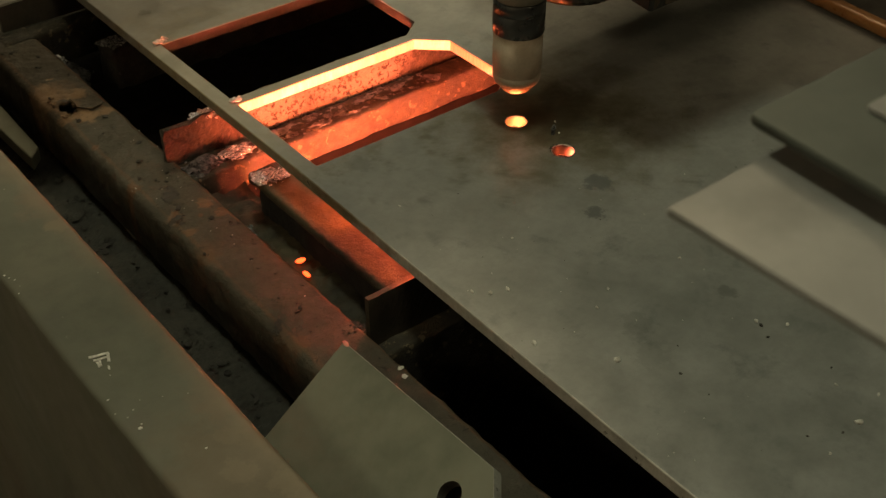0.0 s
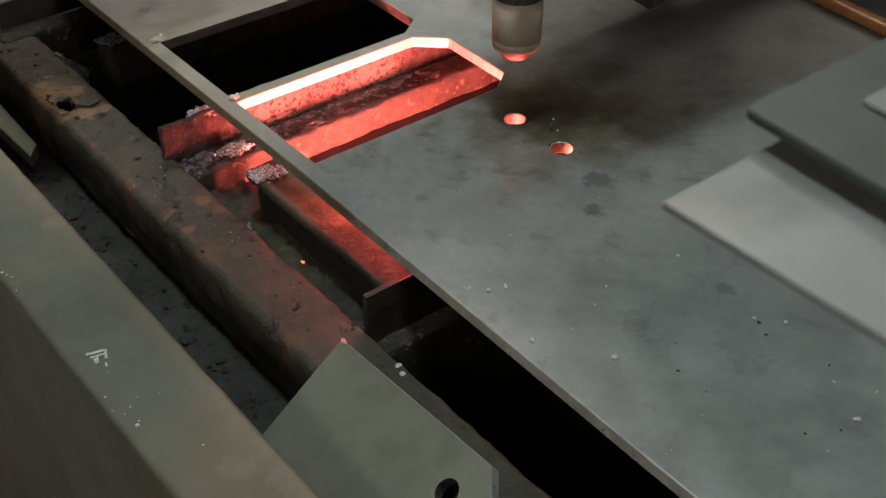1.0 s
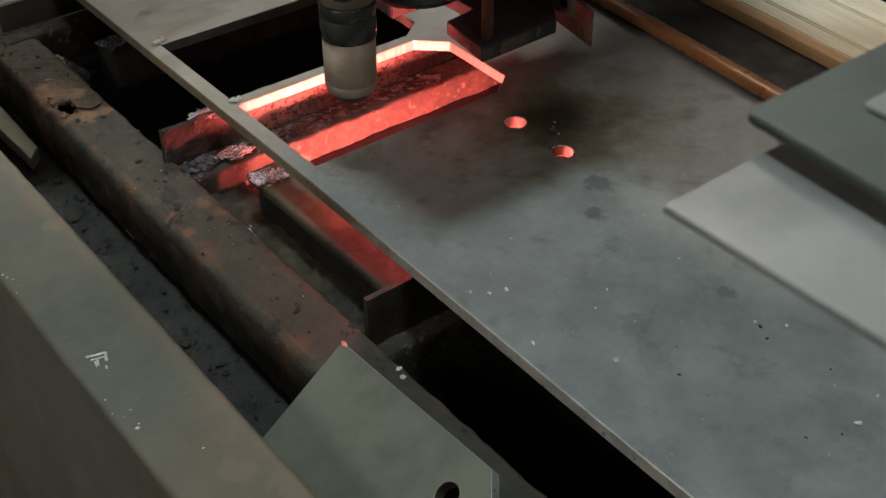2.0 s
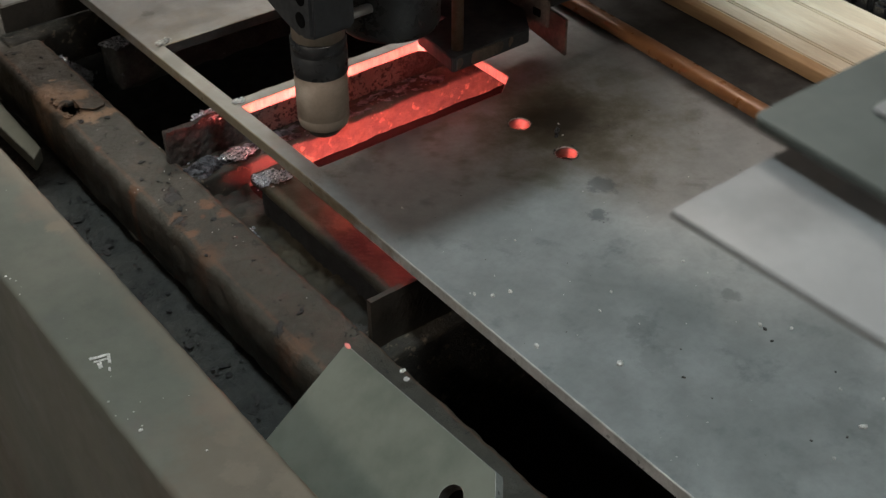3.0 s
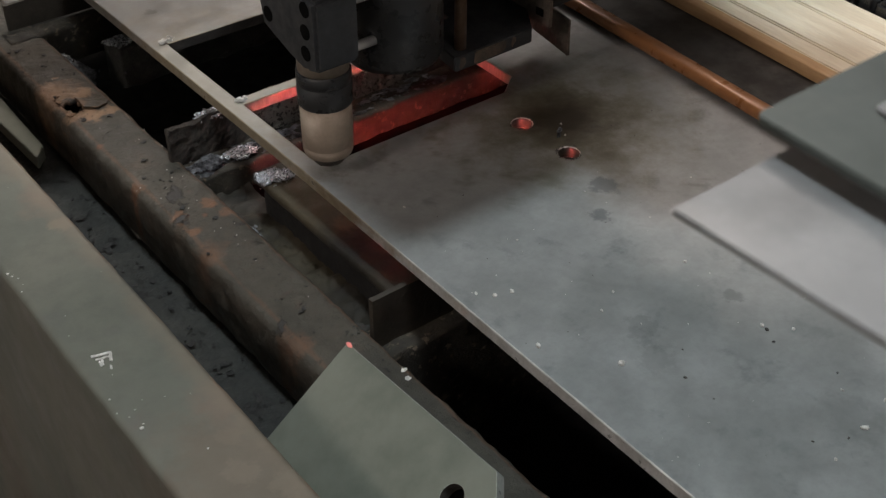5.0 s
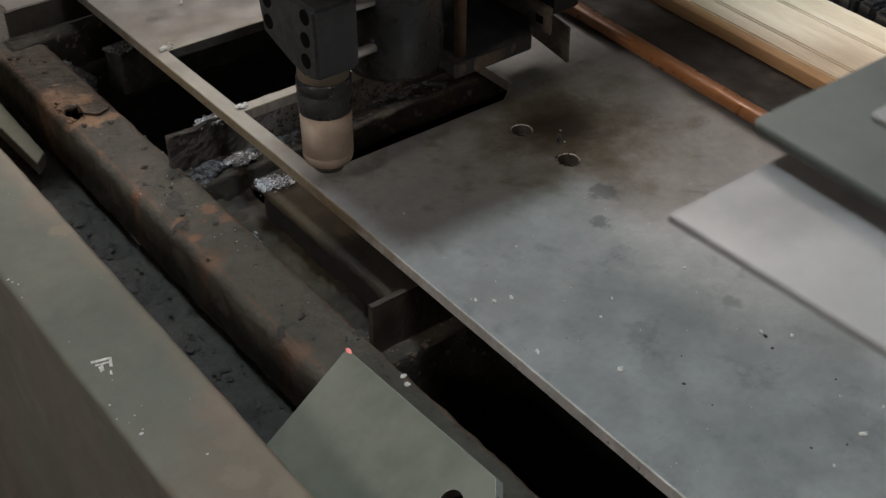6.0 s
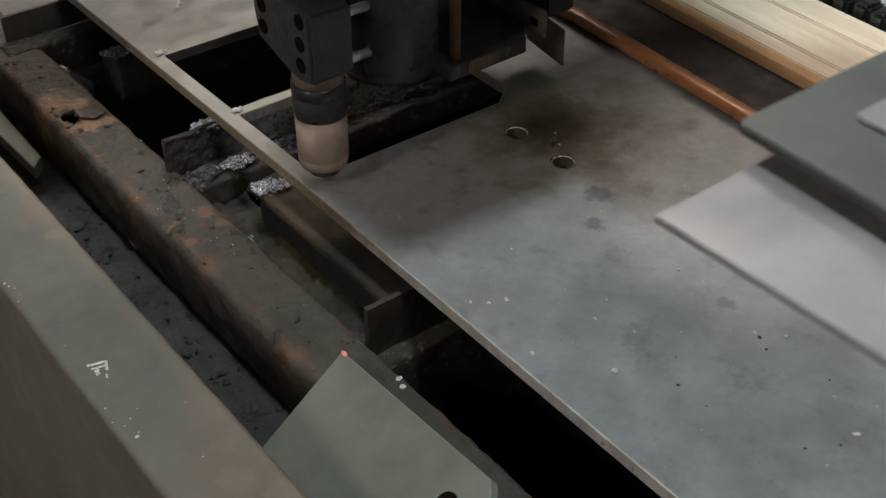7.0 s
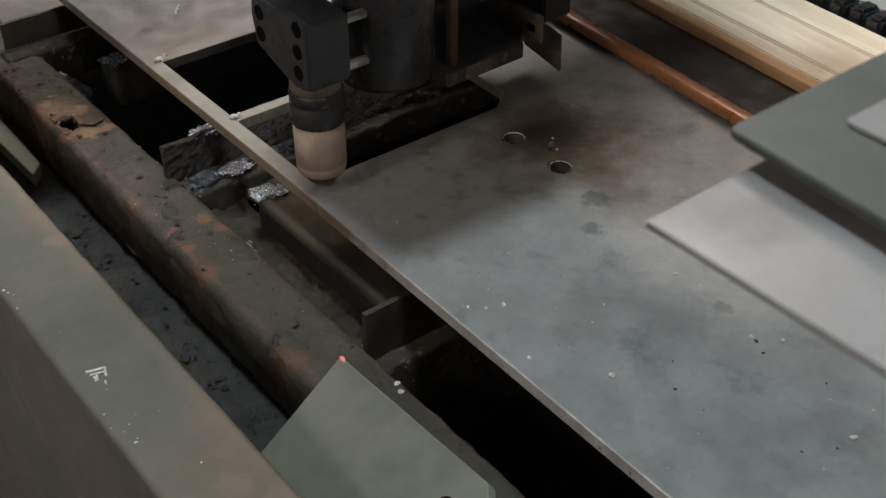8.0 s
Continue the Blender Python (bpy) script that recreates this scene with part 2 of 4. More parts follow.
M_CONCRETE = material("workshop_concrete", (0.16, 0.155, 0.145), (0.24, 0.23, 0.215), 3, 0.85, 0.0, fine=0.3, bump=0.3)
M_WALL = material("grimy_wall_paint", (0.30, 0.31, 0.30), (0.38, 0.385, 0.37), 1.5, 0.8, 0.0, fine=0.15, bump=0.1)
M_LAMP = material("lamp_diffuser", (0.8, 0.8, 0.8), (0.82, 0.82, 0.82), 3, 0.5, 0.0, bump=0, emit=((1.0, 0.975, 0.93), 3))
M_MOLTEN = material("molten_slag", (0.3, 0.05, 0.02), (0.4, 0.1, 0.03), 90, 0.6, 0.0, bump=0.5, emit=((1.0, 0.142, 0.122), 2700))
M_EMBER = material("orange_hot_slag", (0.3, 0.1, 0.02), (0.4, 0.14, 0.03), 90, 0.6, 0.0, bump=0.5, emit=((1.0, 0.21, 0.10), 2000))
M_COAL = material("fading_ember", (0.3, 0.06, 0.02), (0.4, 0.1, 0.03), 200, 0.6, 0.0, bump=0.5, emit=((1.0, 0.09, 0.04), 7))
M_HOT = material("glowing_hot_burr", (0.4, 0.1, 0.08), (0.5, 0.2, 0.1), 200, 0.5, 0.0, bump=0.4, emit=((1.0, 0.3, 0.33), 0.3))


# ---- mesh helpers ----
def part(name, bm, mat, parent=None, label="", smooth=False):
    bmesh.ops.recalc_face_normals(bm, faces=bm.faces)
    me = bpy.data.meshes.new(name)
    bm.to_mesh(me)
    bm.free()
    for m in mat if isinstance(mat, tuple) else (mat,):
        me.materials.append(m)
    if smooth:
        me.polygons.foreach_set("use_smooth", [True] * len(me.polygons))
    ob = new(name, me)
    ob.parent = parent
    return tagged(ob, label)


def thing(name, label, category, at=(0, 0, 0), group="", kind=""):
    ob = new(name)
    ob.empty_display_size = 0.02
    ob.location = at
    return tagged(ob, label, category, group, kind)


def box(x0, x1, y0, y1, z0, z1, bevel=0.0, cuts=0):
    bm = bmesh.new()
    bmesh.ops.create_cube(bm, size=1)
    for v in bm.verts:
        v.co = ((x0 + x1) / 2 + v.co.x * (x1 - x0), (y0 + y1) / 2 + v.co.y * (y1 - y0), (z0 + z1) / 2 + v.co.z * (z1 - z0))
    if cuts:
        bmesh.ops.subdivide_edges(bm, edges=bm.edges, cuts=cuts, use_grid_fill=True)
    if bevel:
        sharp = [e for e in bm.edges if len(e.link_faces) == 2 and e.calc_face_angle() > 0.5]
        bmesh.ops.bevel(bm, geom=sharp, offset=bevel, segments=2, affect="EDGES")
    return bm


def lathe(rings, x=0, y=0, n=40):
    """A closed turned body from (radius, z) pairs."""
    bm = bmesh.new()
    loops = [[bm.verts.new((x + r * math.cos(math.tau * k / n), y + r * math.sin(math.tau * k / n), z)) for k in range(n)] for r, z in rings]
    for a, b in zip(loops, loops[1:]):
        for k in range(n):
            bm.faces.new((a[k], a[(k + 1) % n], b[(k + 1) % n], b[k]))
    bm.faces.new(loops[0][::-1])
    bm.faces.new(loops[-1])
    return bm


def rod(a, b, r, n=16):
    bm = bmesh.new()
    a, b = Vector(a), Vector(b)
    m = Matrix.Translation((a + b) / 2) @ (b - a).to_track_quat("Z", "Y").to_matrix().to_4x4()
    bmesh.ops.create_cone(bm, cap_ends=True, segments=n, radius1=r, radius2=r, depth=(b - a).length, matrix=m)
    return bm


def prism(outline, axis, lo, hi, bevel=0.0):
    """An outline in the two axes other than axis ('x', 'y' or 'z'), drawn out from lo to hi."""
    bm = bmesh.new()

    def at(p, d):
        return {"x": (d, p[0], p[1]), "y": (p[0], d, p[1]), "z": (p[0], p[1], d)}[axis]

    a = [bm.verts.new(at(p, lo)) for p in outline]
    b = [bm.verts.new(at(p, hi)) for p in outline]
    bm.faces.new(a)
    bm.faces.new(b)
    for k in range(len(a)):
        j = (k + 1) % len(a)
        bm.faces.new((a[k], a[j], b[j], b[k]))
    if bevel:
        bmesh.ops.recalc_face_normals(bm, faces=bm.faces)
        sharp = [e for e in bm.edges if e.calc_face_angle() > 0.5]
        bmesh.ops.bevel(bm, geom=sharp, offset=bevel, segments=2, affect="EDGES")
    return bm


def rounded(outline, r, steps=4):
    """The outline with its corners rounded."""
    out = []
    n = len(outline)
    for k in range(n):
        p, a, b = Vector(outline[k]), Vector(outline[k - 1]), Vector(outline[(k + 1) % n])
        d = min(r, (a - p).length / 2.2, (b - p).length / 2.2)
        s, e = p + (a - p).normalized() * d, p + (b - p).normalized() * d
        for i in range(steps + 1):
            u = i / steps
            out.append(tuple((1 - u) ** 2 * s + 2 * u * (1 - u) * p + u * u * e))
    return out


def circle(x, y, r, n=28, wobble=0.0):
    return [(x + r * (1 + wobble * noise.noise((k * 0.7, x * 50, y * 50))) * math.cos(math.tau * k / n),
             y + r * (1 + wobble * noise.noise((k * 0.7, x * 50, y * 90))) * math.sin(math.tau * k / n)) for k in range(n)]


def cut_sheet(outline, openings, z0, z1):
    """A sheet with openings cut right through; the cut faces take the second material."""
    bm = bmesh.new()
    walls, loops = [], []
    for loop in [outline, *openings]:
        top = [bm.verts.new((*p, z1)) for p in loop]
        low = [bm.verts.new((*p, z0)) for p in loop]
        loops.append((top, low))
    for side in (0, 1):
        edges = []
        for pair in loops:
            vs = pair[side]
            edges += [bm.edges.new((vs[k], vs[(k + 1) % len(vs)])) for k in range(len(vs))]
        bmesh.ops.triangle_fill(bm, use_beauty=True, use_dissolve=False, edges=edges, normal=(0, 0, 1))
    for n, (top, low) in enumerate(loops):
        for k in range(len(top)):
            j = (k + 1) % len(top)
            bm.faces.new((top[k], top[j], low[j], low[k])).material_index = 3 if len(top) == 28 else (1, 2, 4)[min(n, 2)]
    return bm


def rough_bar(x0, x1, y0, y1, z0, z1, along, bevel=0.004, worn=0.0015, step=0.006, hole=None):
    """A bar with rounded, knocked and corroded edges; it can be holed on top."""
    bm = bmesh.new()
    if along == "y":
        lo, hi, a0, a1 = y0, y1, x0, x1
    else:
        lo, hi, a0, a1 = x0, x1, y0, y1
    b = bevel
    section = []
    corners = [(a0, z0), (a1, z0), (a1, z1), (a0, z1)]
    for p in rounded(corners, b, 3):
        section.append(p)
    dense = []
    for k, p in enumerate(section):
        q = section[(k + 1) % len(section)]
        m = max(1, int(math.hypot(q[0] - p[0], q[1] - p[1]) / step))
        dense += [(p[0] + (q[0] - p[0]) * i / m, p[1] + (q[1] - p[1]) * i / m) for i in range(m)]
    n = max(2, int((hi - lo) / step))
    rings = []
    for i in range(n + 1):
        d = lo + (hi - lo) * i / n
        ring = []
        for a, z in dense:
            co = Vector((a, d, z) if along == "y" else (d, a, z))
            w = noise.noise_vector(co * 45) * worn + noise.noise_vector(co * 160) * worn * 0.5
            ring.append(bm.verts.new(co + w))
        rings.append(ring)
    for r, s in zip(rings, rings[1:]):
        for k in range(len(r)):
            j = (k + 1) % len(r)
            bm.faces.new((r[k], r[j], s[j], s[k]))
    bm.faces.new(rings[0][::-1])
    bm.faces.new(rings[-1])
    if hole:
        hx, hy, hr = hole
        gone = []
        for f in bm.faces:
            c = f.calc_center_median()
            if c.z > z1 - 0.006 and math.hypot(c.x - hx, (c.y - hy) * 0.8) < hr * (1 + 0.7 * noise.noise(c * 120)):
                gone.append(f)
        bmesh.ops.delete(bm, geom=gone, context="FACES")
    return bm


def lump(size, seed, detail=3, rough=0.35):
    bm = bmesh.new()
    bmesh.ops.create_icosphere(bm, subdivisions=detail, radius=1)
    off = Vector((seed * 3.7, seed * 1.3, seed * 7.1))
    for v in bm.verts:
        p = v.co.copy()
        k = 1 + rough * noise.noise(p * 1.6 + off) + rough * 0.7 * noise.noise(p * 4 + off) + rough * 0.4 * noise.noise(p * 9 + off)
        v.co = Vector((p.x * size[0], p.y * size[1], p.z * size[2])) * k
    return bm


def moved(bm, x, y, z, rz=0.0):
    bmesh.ops.transform(bm, matrix=pose(x, y, z, 0, 0, rz), verts=bm.verts)
    return bm


# ---- the workshop ----
def room():
    x0, x1, y0, y1, top = -4.0, 5.0, -4.0, 5.0, 2.9
    for name, b, m in (("floor", (x0, x1, y0, y1, FLOOR - 0.1, FLOOR), M_CONCRETE), ("ceiling", (x0, x1, y0, y1, top, top + 0.1), M_WALL),
                       ("wall_north", (x0, x1, y1, y1 + 0.2, FLOOR, top), M_WALL), ("wall_south", (x0, x1, y0 - 0.2, y0, FLOOR, top), M_WALL),
                       ("wall_east", (x1, x1 + 0.2, y0, y1, FLOOR, top), M_WALL), ("wall_west", (x0 - 0.2, x0, y0, y1, FLOOR, top), M_WALL)):
        tagged(part(name, box(*b), m), {"floor": "grey workshop concrete floor", "ceiling": "grey painted workshop ceiling"}.get(name, "plain grey painted workshop wall"), kind="structure")
    for (x, y, z), w, h, power, tone in LAMPS:
        lamp = thing("unseen_ceiling_lamp", "unseen flat rectangular ceiling lamp with white diffuser", "lamp", (x, y, 0), "ceiling lamps")
        part("housing", box(-w / 2 - 0.03, w / 2 + 0.03, -h / 2 - 0.03, h / 2 + 0.03, 2.68, 2.9, 0.01), M_ANOD, lamp)
        part("diffuser", box(-w / 2, w / 2, -h / 2, h / 2, 2.66, 2.676), M_LAMP, lamp, "glowing white diffuser")


# ---- the cutting table ----
def table():
    t = thing("cutting_table", "rusty, slag-covered steel cutting table with open grate", "table", (0, 0, FLOOR))
    z = -FLOOR

    def add(name, bm, mat, label="", smooth=True):
        bmesh.ops.translate(bm, vec=(0, 0, z), verts=bm.verts)
        return part(name, bm, mat, t, label, smooth)

    rail = add("inner_rail", rough_bar(-0.106, -0.0478, -0.75, 0.62, -0.125, -0.06, "y", 0.010, 0.0016, 0.0027, (-0.089, 0.318, 0.0095)), M_RUST, "rusty hollow rail with a rusted-through hole")
    wall = rail.modifiers.new("wall", "SOLIDIFY")
    wall.thickness, wall.offset = 0.004, -1
    add("outer_rail", rough_bar(-0.257, -0.186, -1.0, 0.9, -0.72, -0.018, "y", 0.005, 0.0006, 0.009), M_PAINT, "green-grey painted rail with worn brown edges")
    add("right_rail", rough_bar(0.94, 0.98, -1.0, 0.9, -0.42, -0.012, "y", 0.004, 0.0006, 0.02), M_PAINT)
    # gutter floor between the rails
    bm = bmesh.new()
    bmesh.ops.create_grid(bm, x_segments=30, y_segments=420, size=1)
    for v in bm.verts:
        v.co = Vector((-0.15 + v.co.x * 0.05, -0.1 + v.co.y * 0.85, 0))
        p = v.co * 30
        v.co.z = -0.13 + 0.004 * noise.noise(p) + 0.0035 * noise.noise(p * 3.1) + 0.0022 * noise.noise(p * 8)
    low = bmesh.new()
    bmesh.ops.create_grid(low, x_segments=14, y_segments=80, size=1)
    for v in low.verts:
        v.co = Vector((-0.0255 + v.co.x * 0.0255, 0.005 + v.co.y * 0.126, 0))
        p = v.co * 40
        v.co.z = -0.088 + 0.005 * noise.noise(p) + 0.004 * noise.noise(p * 3) + 0.002 * noise.noise(p * 8)
    # The ledge takes the darkened bar material to look shaded.
    add("ledge", low, M_SIDE, "ledge heaped with dust, darkened as shade")
    add("gutter", bm, M_SOIL, "sooty gutter floor caked with dust and flakes")
    add("pan", box(-0.184, 0.938, -1.0, 0.9, -0.37, -0.35), M_BAR, "sooty slag pan")
    add("web_plate", box(-0.10, -0.094, -0.75, 0.62, -0.35, -0.127), M_BAR)
    # Added surface that keeps the pit dark and swallows the glowing drops.
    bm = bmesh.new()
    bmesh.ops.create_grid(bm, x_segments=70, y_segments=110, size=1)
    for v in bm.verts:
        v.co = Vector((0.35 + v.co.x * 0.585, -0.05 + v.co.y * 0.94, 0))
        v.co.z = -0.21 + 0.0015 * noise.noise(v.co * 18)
    add("pit_floor", bm, M_PITSHADE, "added shade-black surface over the slag pan, swallowing the drops")
    add("crossbar", rough_bar(-0.008, 0.938, 0.380, 0.417, -0.099, -0.05, "x", 0.007, 0.0022, 0.004), M_GREYBAR, "grey slag-dusted crossbar, lightened for missing light, with a rounded end")
    # The crossbars reaching -0.30 are deepened to block the glow below.
    for y0, y1, z0, top, x0 in ((0.479, 0.508, -0.10, -0.058, -0.085), (0.131, 0.166, -0.094, -0.064, -0.06),
                                (-0.157, -0.118, -0.30, -0.076, -0.06), (-0.68, -0.64, -0.30, -0.075, -0.06)):
        add("crossbar", rough_bar(x0, 0.938, y0, y1, z0, top, "x", 0.004, 0.0018, 0.005), M_BAR)
    # Unseen sheet, added to stop the slag glow leaking to the far side.
    add("glow_blocker", box(-0.05, 0.938, 0.158, 0.164, -0.30, -0.092), M_VOID, "added black sheet that stops stray glow below a crossbar")
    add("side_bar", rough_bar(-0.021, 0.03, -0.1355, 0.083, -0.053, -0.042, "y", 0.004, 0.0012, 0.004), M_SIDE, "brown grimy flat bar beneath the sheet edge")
    # The web's shaded face is painted black.
    add("side_web", rough_bar(-0.011, 0.03, -0.1355, 0.082, -0.17, -0.054, "y", 0.003, 0.0012, 0.006), M_PITSHADE, "web below the flat bar, black as painted shade")
    add("end_rail", rough_bar(-0.262, 0.98, 0.9, 0.94, -0.16, -0.02, "x", 0.004, 0.0006, 0.02), M_PAINT)
    for x in (-0.23, 0.95):
        for y in (-0.9, 0.86):
            add("leg", box(x - 0.03, x + 0.03, y - 0.03, y + 0.03, FLOOR, -0.07, 0.004), M_PAINT, smooth=False)


def slat(x0, x1, y, z0, top, seed, thick=0.006, wear=0.006, crust=1.0):
    """An upright support slat with a burnt, uneven upper edge."""
    bm = bmesh.new()
    n = int((x1 - x0) / 0.0024)
    rows = 18
    front = []
    for side in (0, 1):
        grid = []
        for i in range(n + 1):
            x = x0 + (x1 - x0) * i / n
            wear = min(wear, 0.002) if x > 0 else wear
            crest = (top if x < 0.0 else min(-0.0125, top + 0.005) if y > 0 else -0.0125) + wear * noise.noise((x * 30, seed, 0)) + wear * 0.5 * noise.noise((x * 110, seed, 4))
            if i == 0 and wear > 0.002:
                crest -= 0.006
            col = []
            for k in range(rows + 1):
                z = z0 + (crest - z0) * k / rows
                d = crust * (0.0015 * noise.noise((x * 110, z * 110, seed + side)) + 0.0016 * noise.noise((x * 300, z * 300, seed + side)))
                col.append(bm.verts.new((x, y + (side * 2 - 1) * thick / 2 + d, z)))
            grid.append(col)
        front.append(grid)
    for side in (0, 1):
        g = front[side]
        for i in range(n):
            for k in range(rows):
                bm.faces.new((g[i][k], g[i + 1][k], g[i + 1][k + 1], g[i][k + 1]))
    a, b = front
    for i in range(n):
        bm.faces.new((a[i][rows], a[i + 1][rows], b[i + 1][rows], b[i][rows]))
        bm.faces.new((a[i][0], a[i + 1][0], b[i + 1][0], b[i][0]))
    for i in (0, n):
        for k in range(rows):
            bm.faces.new((a[i][k], a[i][k + 1], b[i][k + 1], b[i][k]))
    return bm


def slats():
    for x0, x1, y, z0, top, label in ((-0.058, 0.70, 0.170, -0.066, -0.0265, "burnt upright steel slat with a ragged top edge"),
                                      (-0.049, 0.70, -0.139, -0.078, -0.0275, "dark stub of a worn upright steel slat"),
                                      (-0.075, 0.70, 0.515, -0.06, -0.030, "dark upright steel slat on the far crossbar"),
                                      (-0.01, 0.70, -0.66, -0.077, -0.02, "dark upright steel slat beneath the sheet")):
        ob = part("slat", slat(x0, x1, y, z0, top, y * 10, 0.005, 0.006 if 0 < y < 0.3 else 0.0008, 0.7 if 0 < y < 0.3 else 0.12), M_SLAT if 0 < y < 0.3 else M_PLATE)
        tagged(ob, label, "slat", "grate slats")


# ---- the sheet being cut ----
T = 0.011


def opening(y0, y1, x0=0.001, x1=0.224, c=0.024):
    return rounded([(x0, y0), (x1 - c, y0), (x1, y0 + c * 0.75), (x1 + 0.002, y1 - c), (x1 - c, y1), (x0, y1)], 0.0012, 2)


def worn_edges(ob):
    bevel = ob.modifiers.new("worn", "BEVEL")
    bevel.width, bevel.segments, bevel.limit_method, bevel.angle_limit, bevel.material = 0.0007, 1, "ANGLE", radians(60), 1


def sheet():
    bm = cut_sheet([(-0.022, -0.85), (0.93, -0.85), (0.93, 0.85), (-0.013, 0.85), (-0.015, 0.0), (-0.021, -0.4)],
                   [opening(0.0, 0.1265), opening(0.139, 0.272), circle(0.177, -0.051, 0.0093), circle(0.177, -0.111, 0.0093)], -T, 0)
    ob = part("steel_sheet", bm, (M_SHEET, M_EDGE, M_CUT, M_BORE, M_OLDCUT))
    worn_edges(ob)
    tagged(ob, "large grey mill-scale steel sheet with cut openings and holes", "steel sheet")
    burrs = [(0.004, 0.1325, 0.0045), (0.000, 0.276, 0.005), (0.006, 0.278, 0.0035), (0.001, 0.134, 0.003), (-0.003, 0.274, 0.003)]
    for k, (x, y, r) in enumerate(burrs):
        bm = moved(lump((r * 0.6, r * 0.4, r * 0.35), k + 2, 2, 0.6), x, y, 0.0005)
        for i in range(26):
            bmesh.ops.create_icosphere(bm, subdivisions=1, radius=random.uniform(0.0004, 0.0013), matrix=pose(x + random.gauss(0, r * 0.5), y + random.gauss(0, r * 0.35), 0.0006 + abs(random.gauss(0, 0.0012)), random.uniform(0, 90)) @ Matrix.Diagonal((1.7, 0.9, 0.7, 1)))
        part("burr", bm, M_CRUMB, ob, "pale spatter burr at a cut corner")
    for k, (x, y, a, b, c) in enumerate([(0.1935, -0.0815, 0.0030, 0.0018, 0.0026), (0.188, -0.0865, 0.0022, 0.0016, 0.0020)]):
        part("burr", moved(lump((a, b, c), k + 31, 3, 0.7), x, y, c * 0.4, 35), M_DARKSLAG, ob, "small curled grey slag burr")
    for k, (x, y) in enumerate([(0.177, -0.051), (0.177, -0.111)]):
        ring = bmesh.new()
        for i in range(46):
            a, d = random.uniform(0, math.tau), random.gauss(0.0108, 0.0009)
            bmesh.ops.create_icosphere(ring, subdivisions=1, radius=random.uniform(0.0003, 0.0008), matrix=pose(x + d * math.cos(a), y + d * math.sin(a), 0.0002))
        part("spatter", ring, M_CHIP, ob, "fine dark spatter round a pierced hole", True)


def fallen_part():
    bm = cut_sheet(rounded([(0, 0), (0.181, 0), (0.209, 0.028), (0.209, 0.092), (0.181, 0.12), (0, 0.12)], 0.0012, 2), [circle(0.166, 0.031, 0.0093)], -0.010, 0)
    bmesh.ops.recalc_face_normals(bm, faces=bm.faces)
    ob = part("cut_part", bm, (M_PART, M_BRIGHT, M_CUT, M_BORE))
    u, v = Vector((-0.0409, -0.991, 0.1271)), Vector((-0.8361, -0.0357, -0.5475))
    u.normalize()
    w = u.cross(v).normalized()
    if w.z < 0:
        w = -w
    m = Matrix((u, v, w)).transposed().to_4x4()
    m.translation = (-0.0792, -0.1508, -0.045)
    if m.to_3x3().determinant() < 0:
        for vert in ob.data.vertices:
            vert.co.y = -vert.co.y
        ob.data.flip_normals()
        m = Matrix((u, -v, w)).transposed().to_4x4()
        m.translation = (-0.0792, -0.1508, -0.045)
    ob.matrix_world = m
    worn_edges(ob)
    tagged(ob, "grey-green cut steel part with chamfered corners, tilted in the gutter", "steel part")
    tip = part("hot_tip", moved(lump((0.0036, 0.0017, 0.0012), 5, 2, 0.5), 0.003, 0.0, 0.0), M_HOT, ob, "small glowing pink burr at the corner", True)


# ---- slag and crumbs ----
def scale_plate():
    """A loose plate of scale on the rail, with a ragged, lifted rim."""
    bm = bmesh.new()
    rim = rounded([(-0.080, 0.336), (-0.066, 0.331), (-0.0575, 0.320), (-0.0555, 0.303), (-0.070, 0.2985), (-0.081, 0.3085), (-0.0795, 0.322)], 0.006, 5)
    cx, cy = -0.0685, 0.316
    rings = []
    for u in (0.0, 0.35, 0.7, 1.0):
        ring = []
        for x, y in rim:
            p = Vector((cx + (x - cx) * max(u, 0.02), cy + (y - cy) * max(u, 0.02), 0))
            p += noise.noise_vector(p * 420) * 0.0012 * u
            p.z = -0.0588 + 0.0012 * u * u + 0.0008 * noise.noise(p * 150)
            ring.append(p)
        rings.append(ring)
    up = [[bm.verts.new(p) for p in ring] for ring in rings]
    dn = [[bm.verts.new(p - Vector((0, 0, 0.0011))) for p in ring] for ring in rings]
    n = len(rim)
    for g in (up, dn):
        for a, b in zip(g, g[1:]):
            for k in range(n):
                bm.faces.new((a[k], a[(k + 1) % n], b[(k + 1) % n], b[k]))
    for k in range(n):
        bm.faces.new((up[-1][k], up[-1][(k + 1) % n], dn[-1][(k + 1) % n], dn[-1][k]))
    for g in (up, dn):
        bm.faces.new(g[0])
    return part("scale_plate", bm, M_RUST)


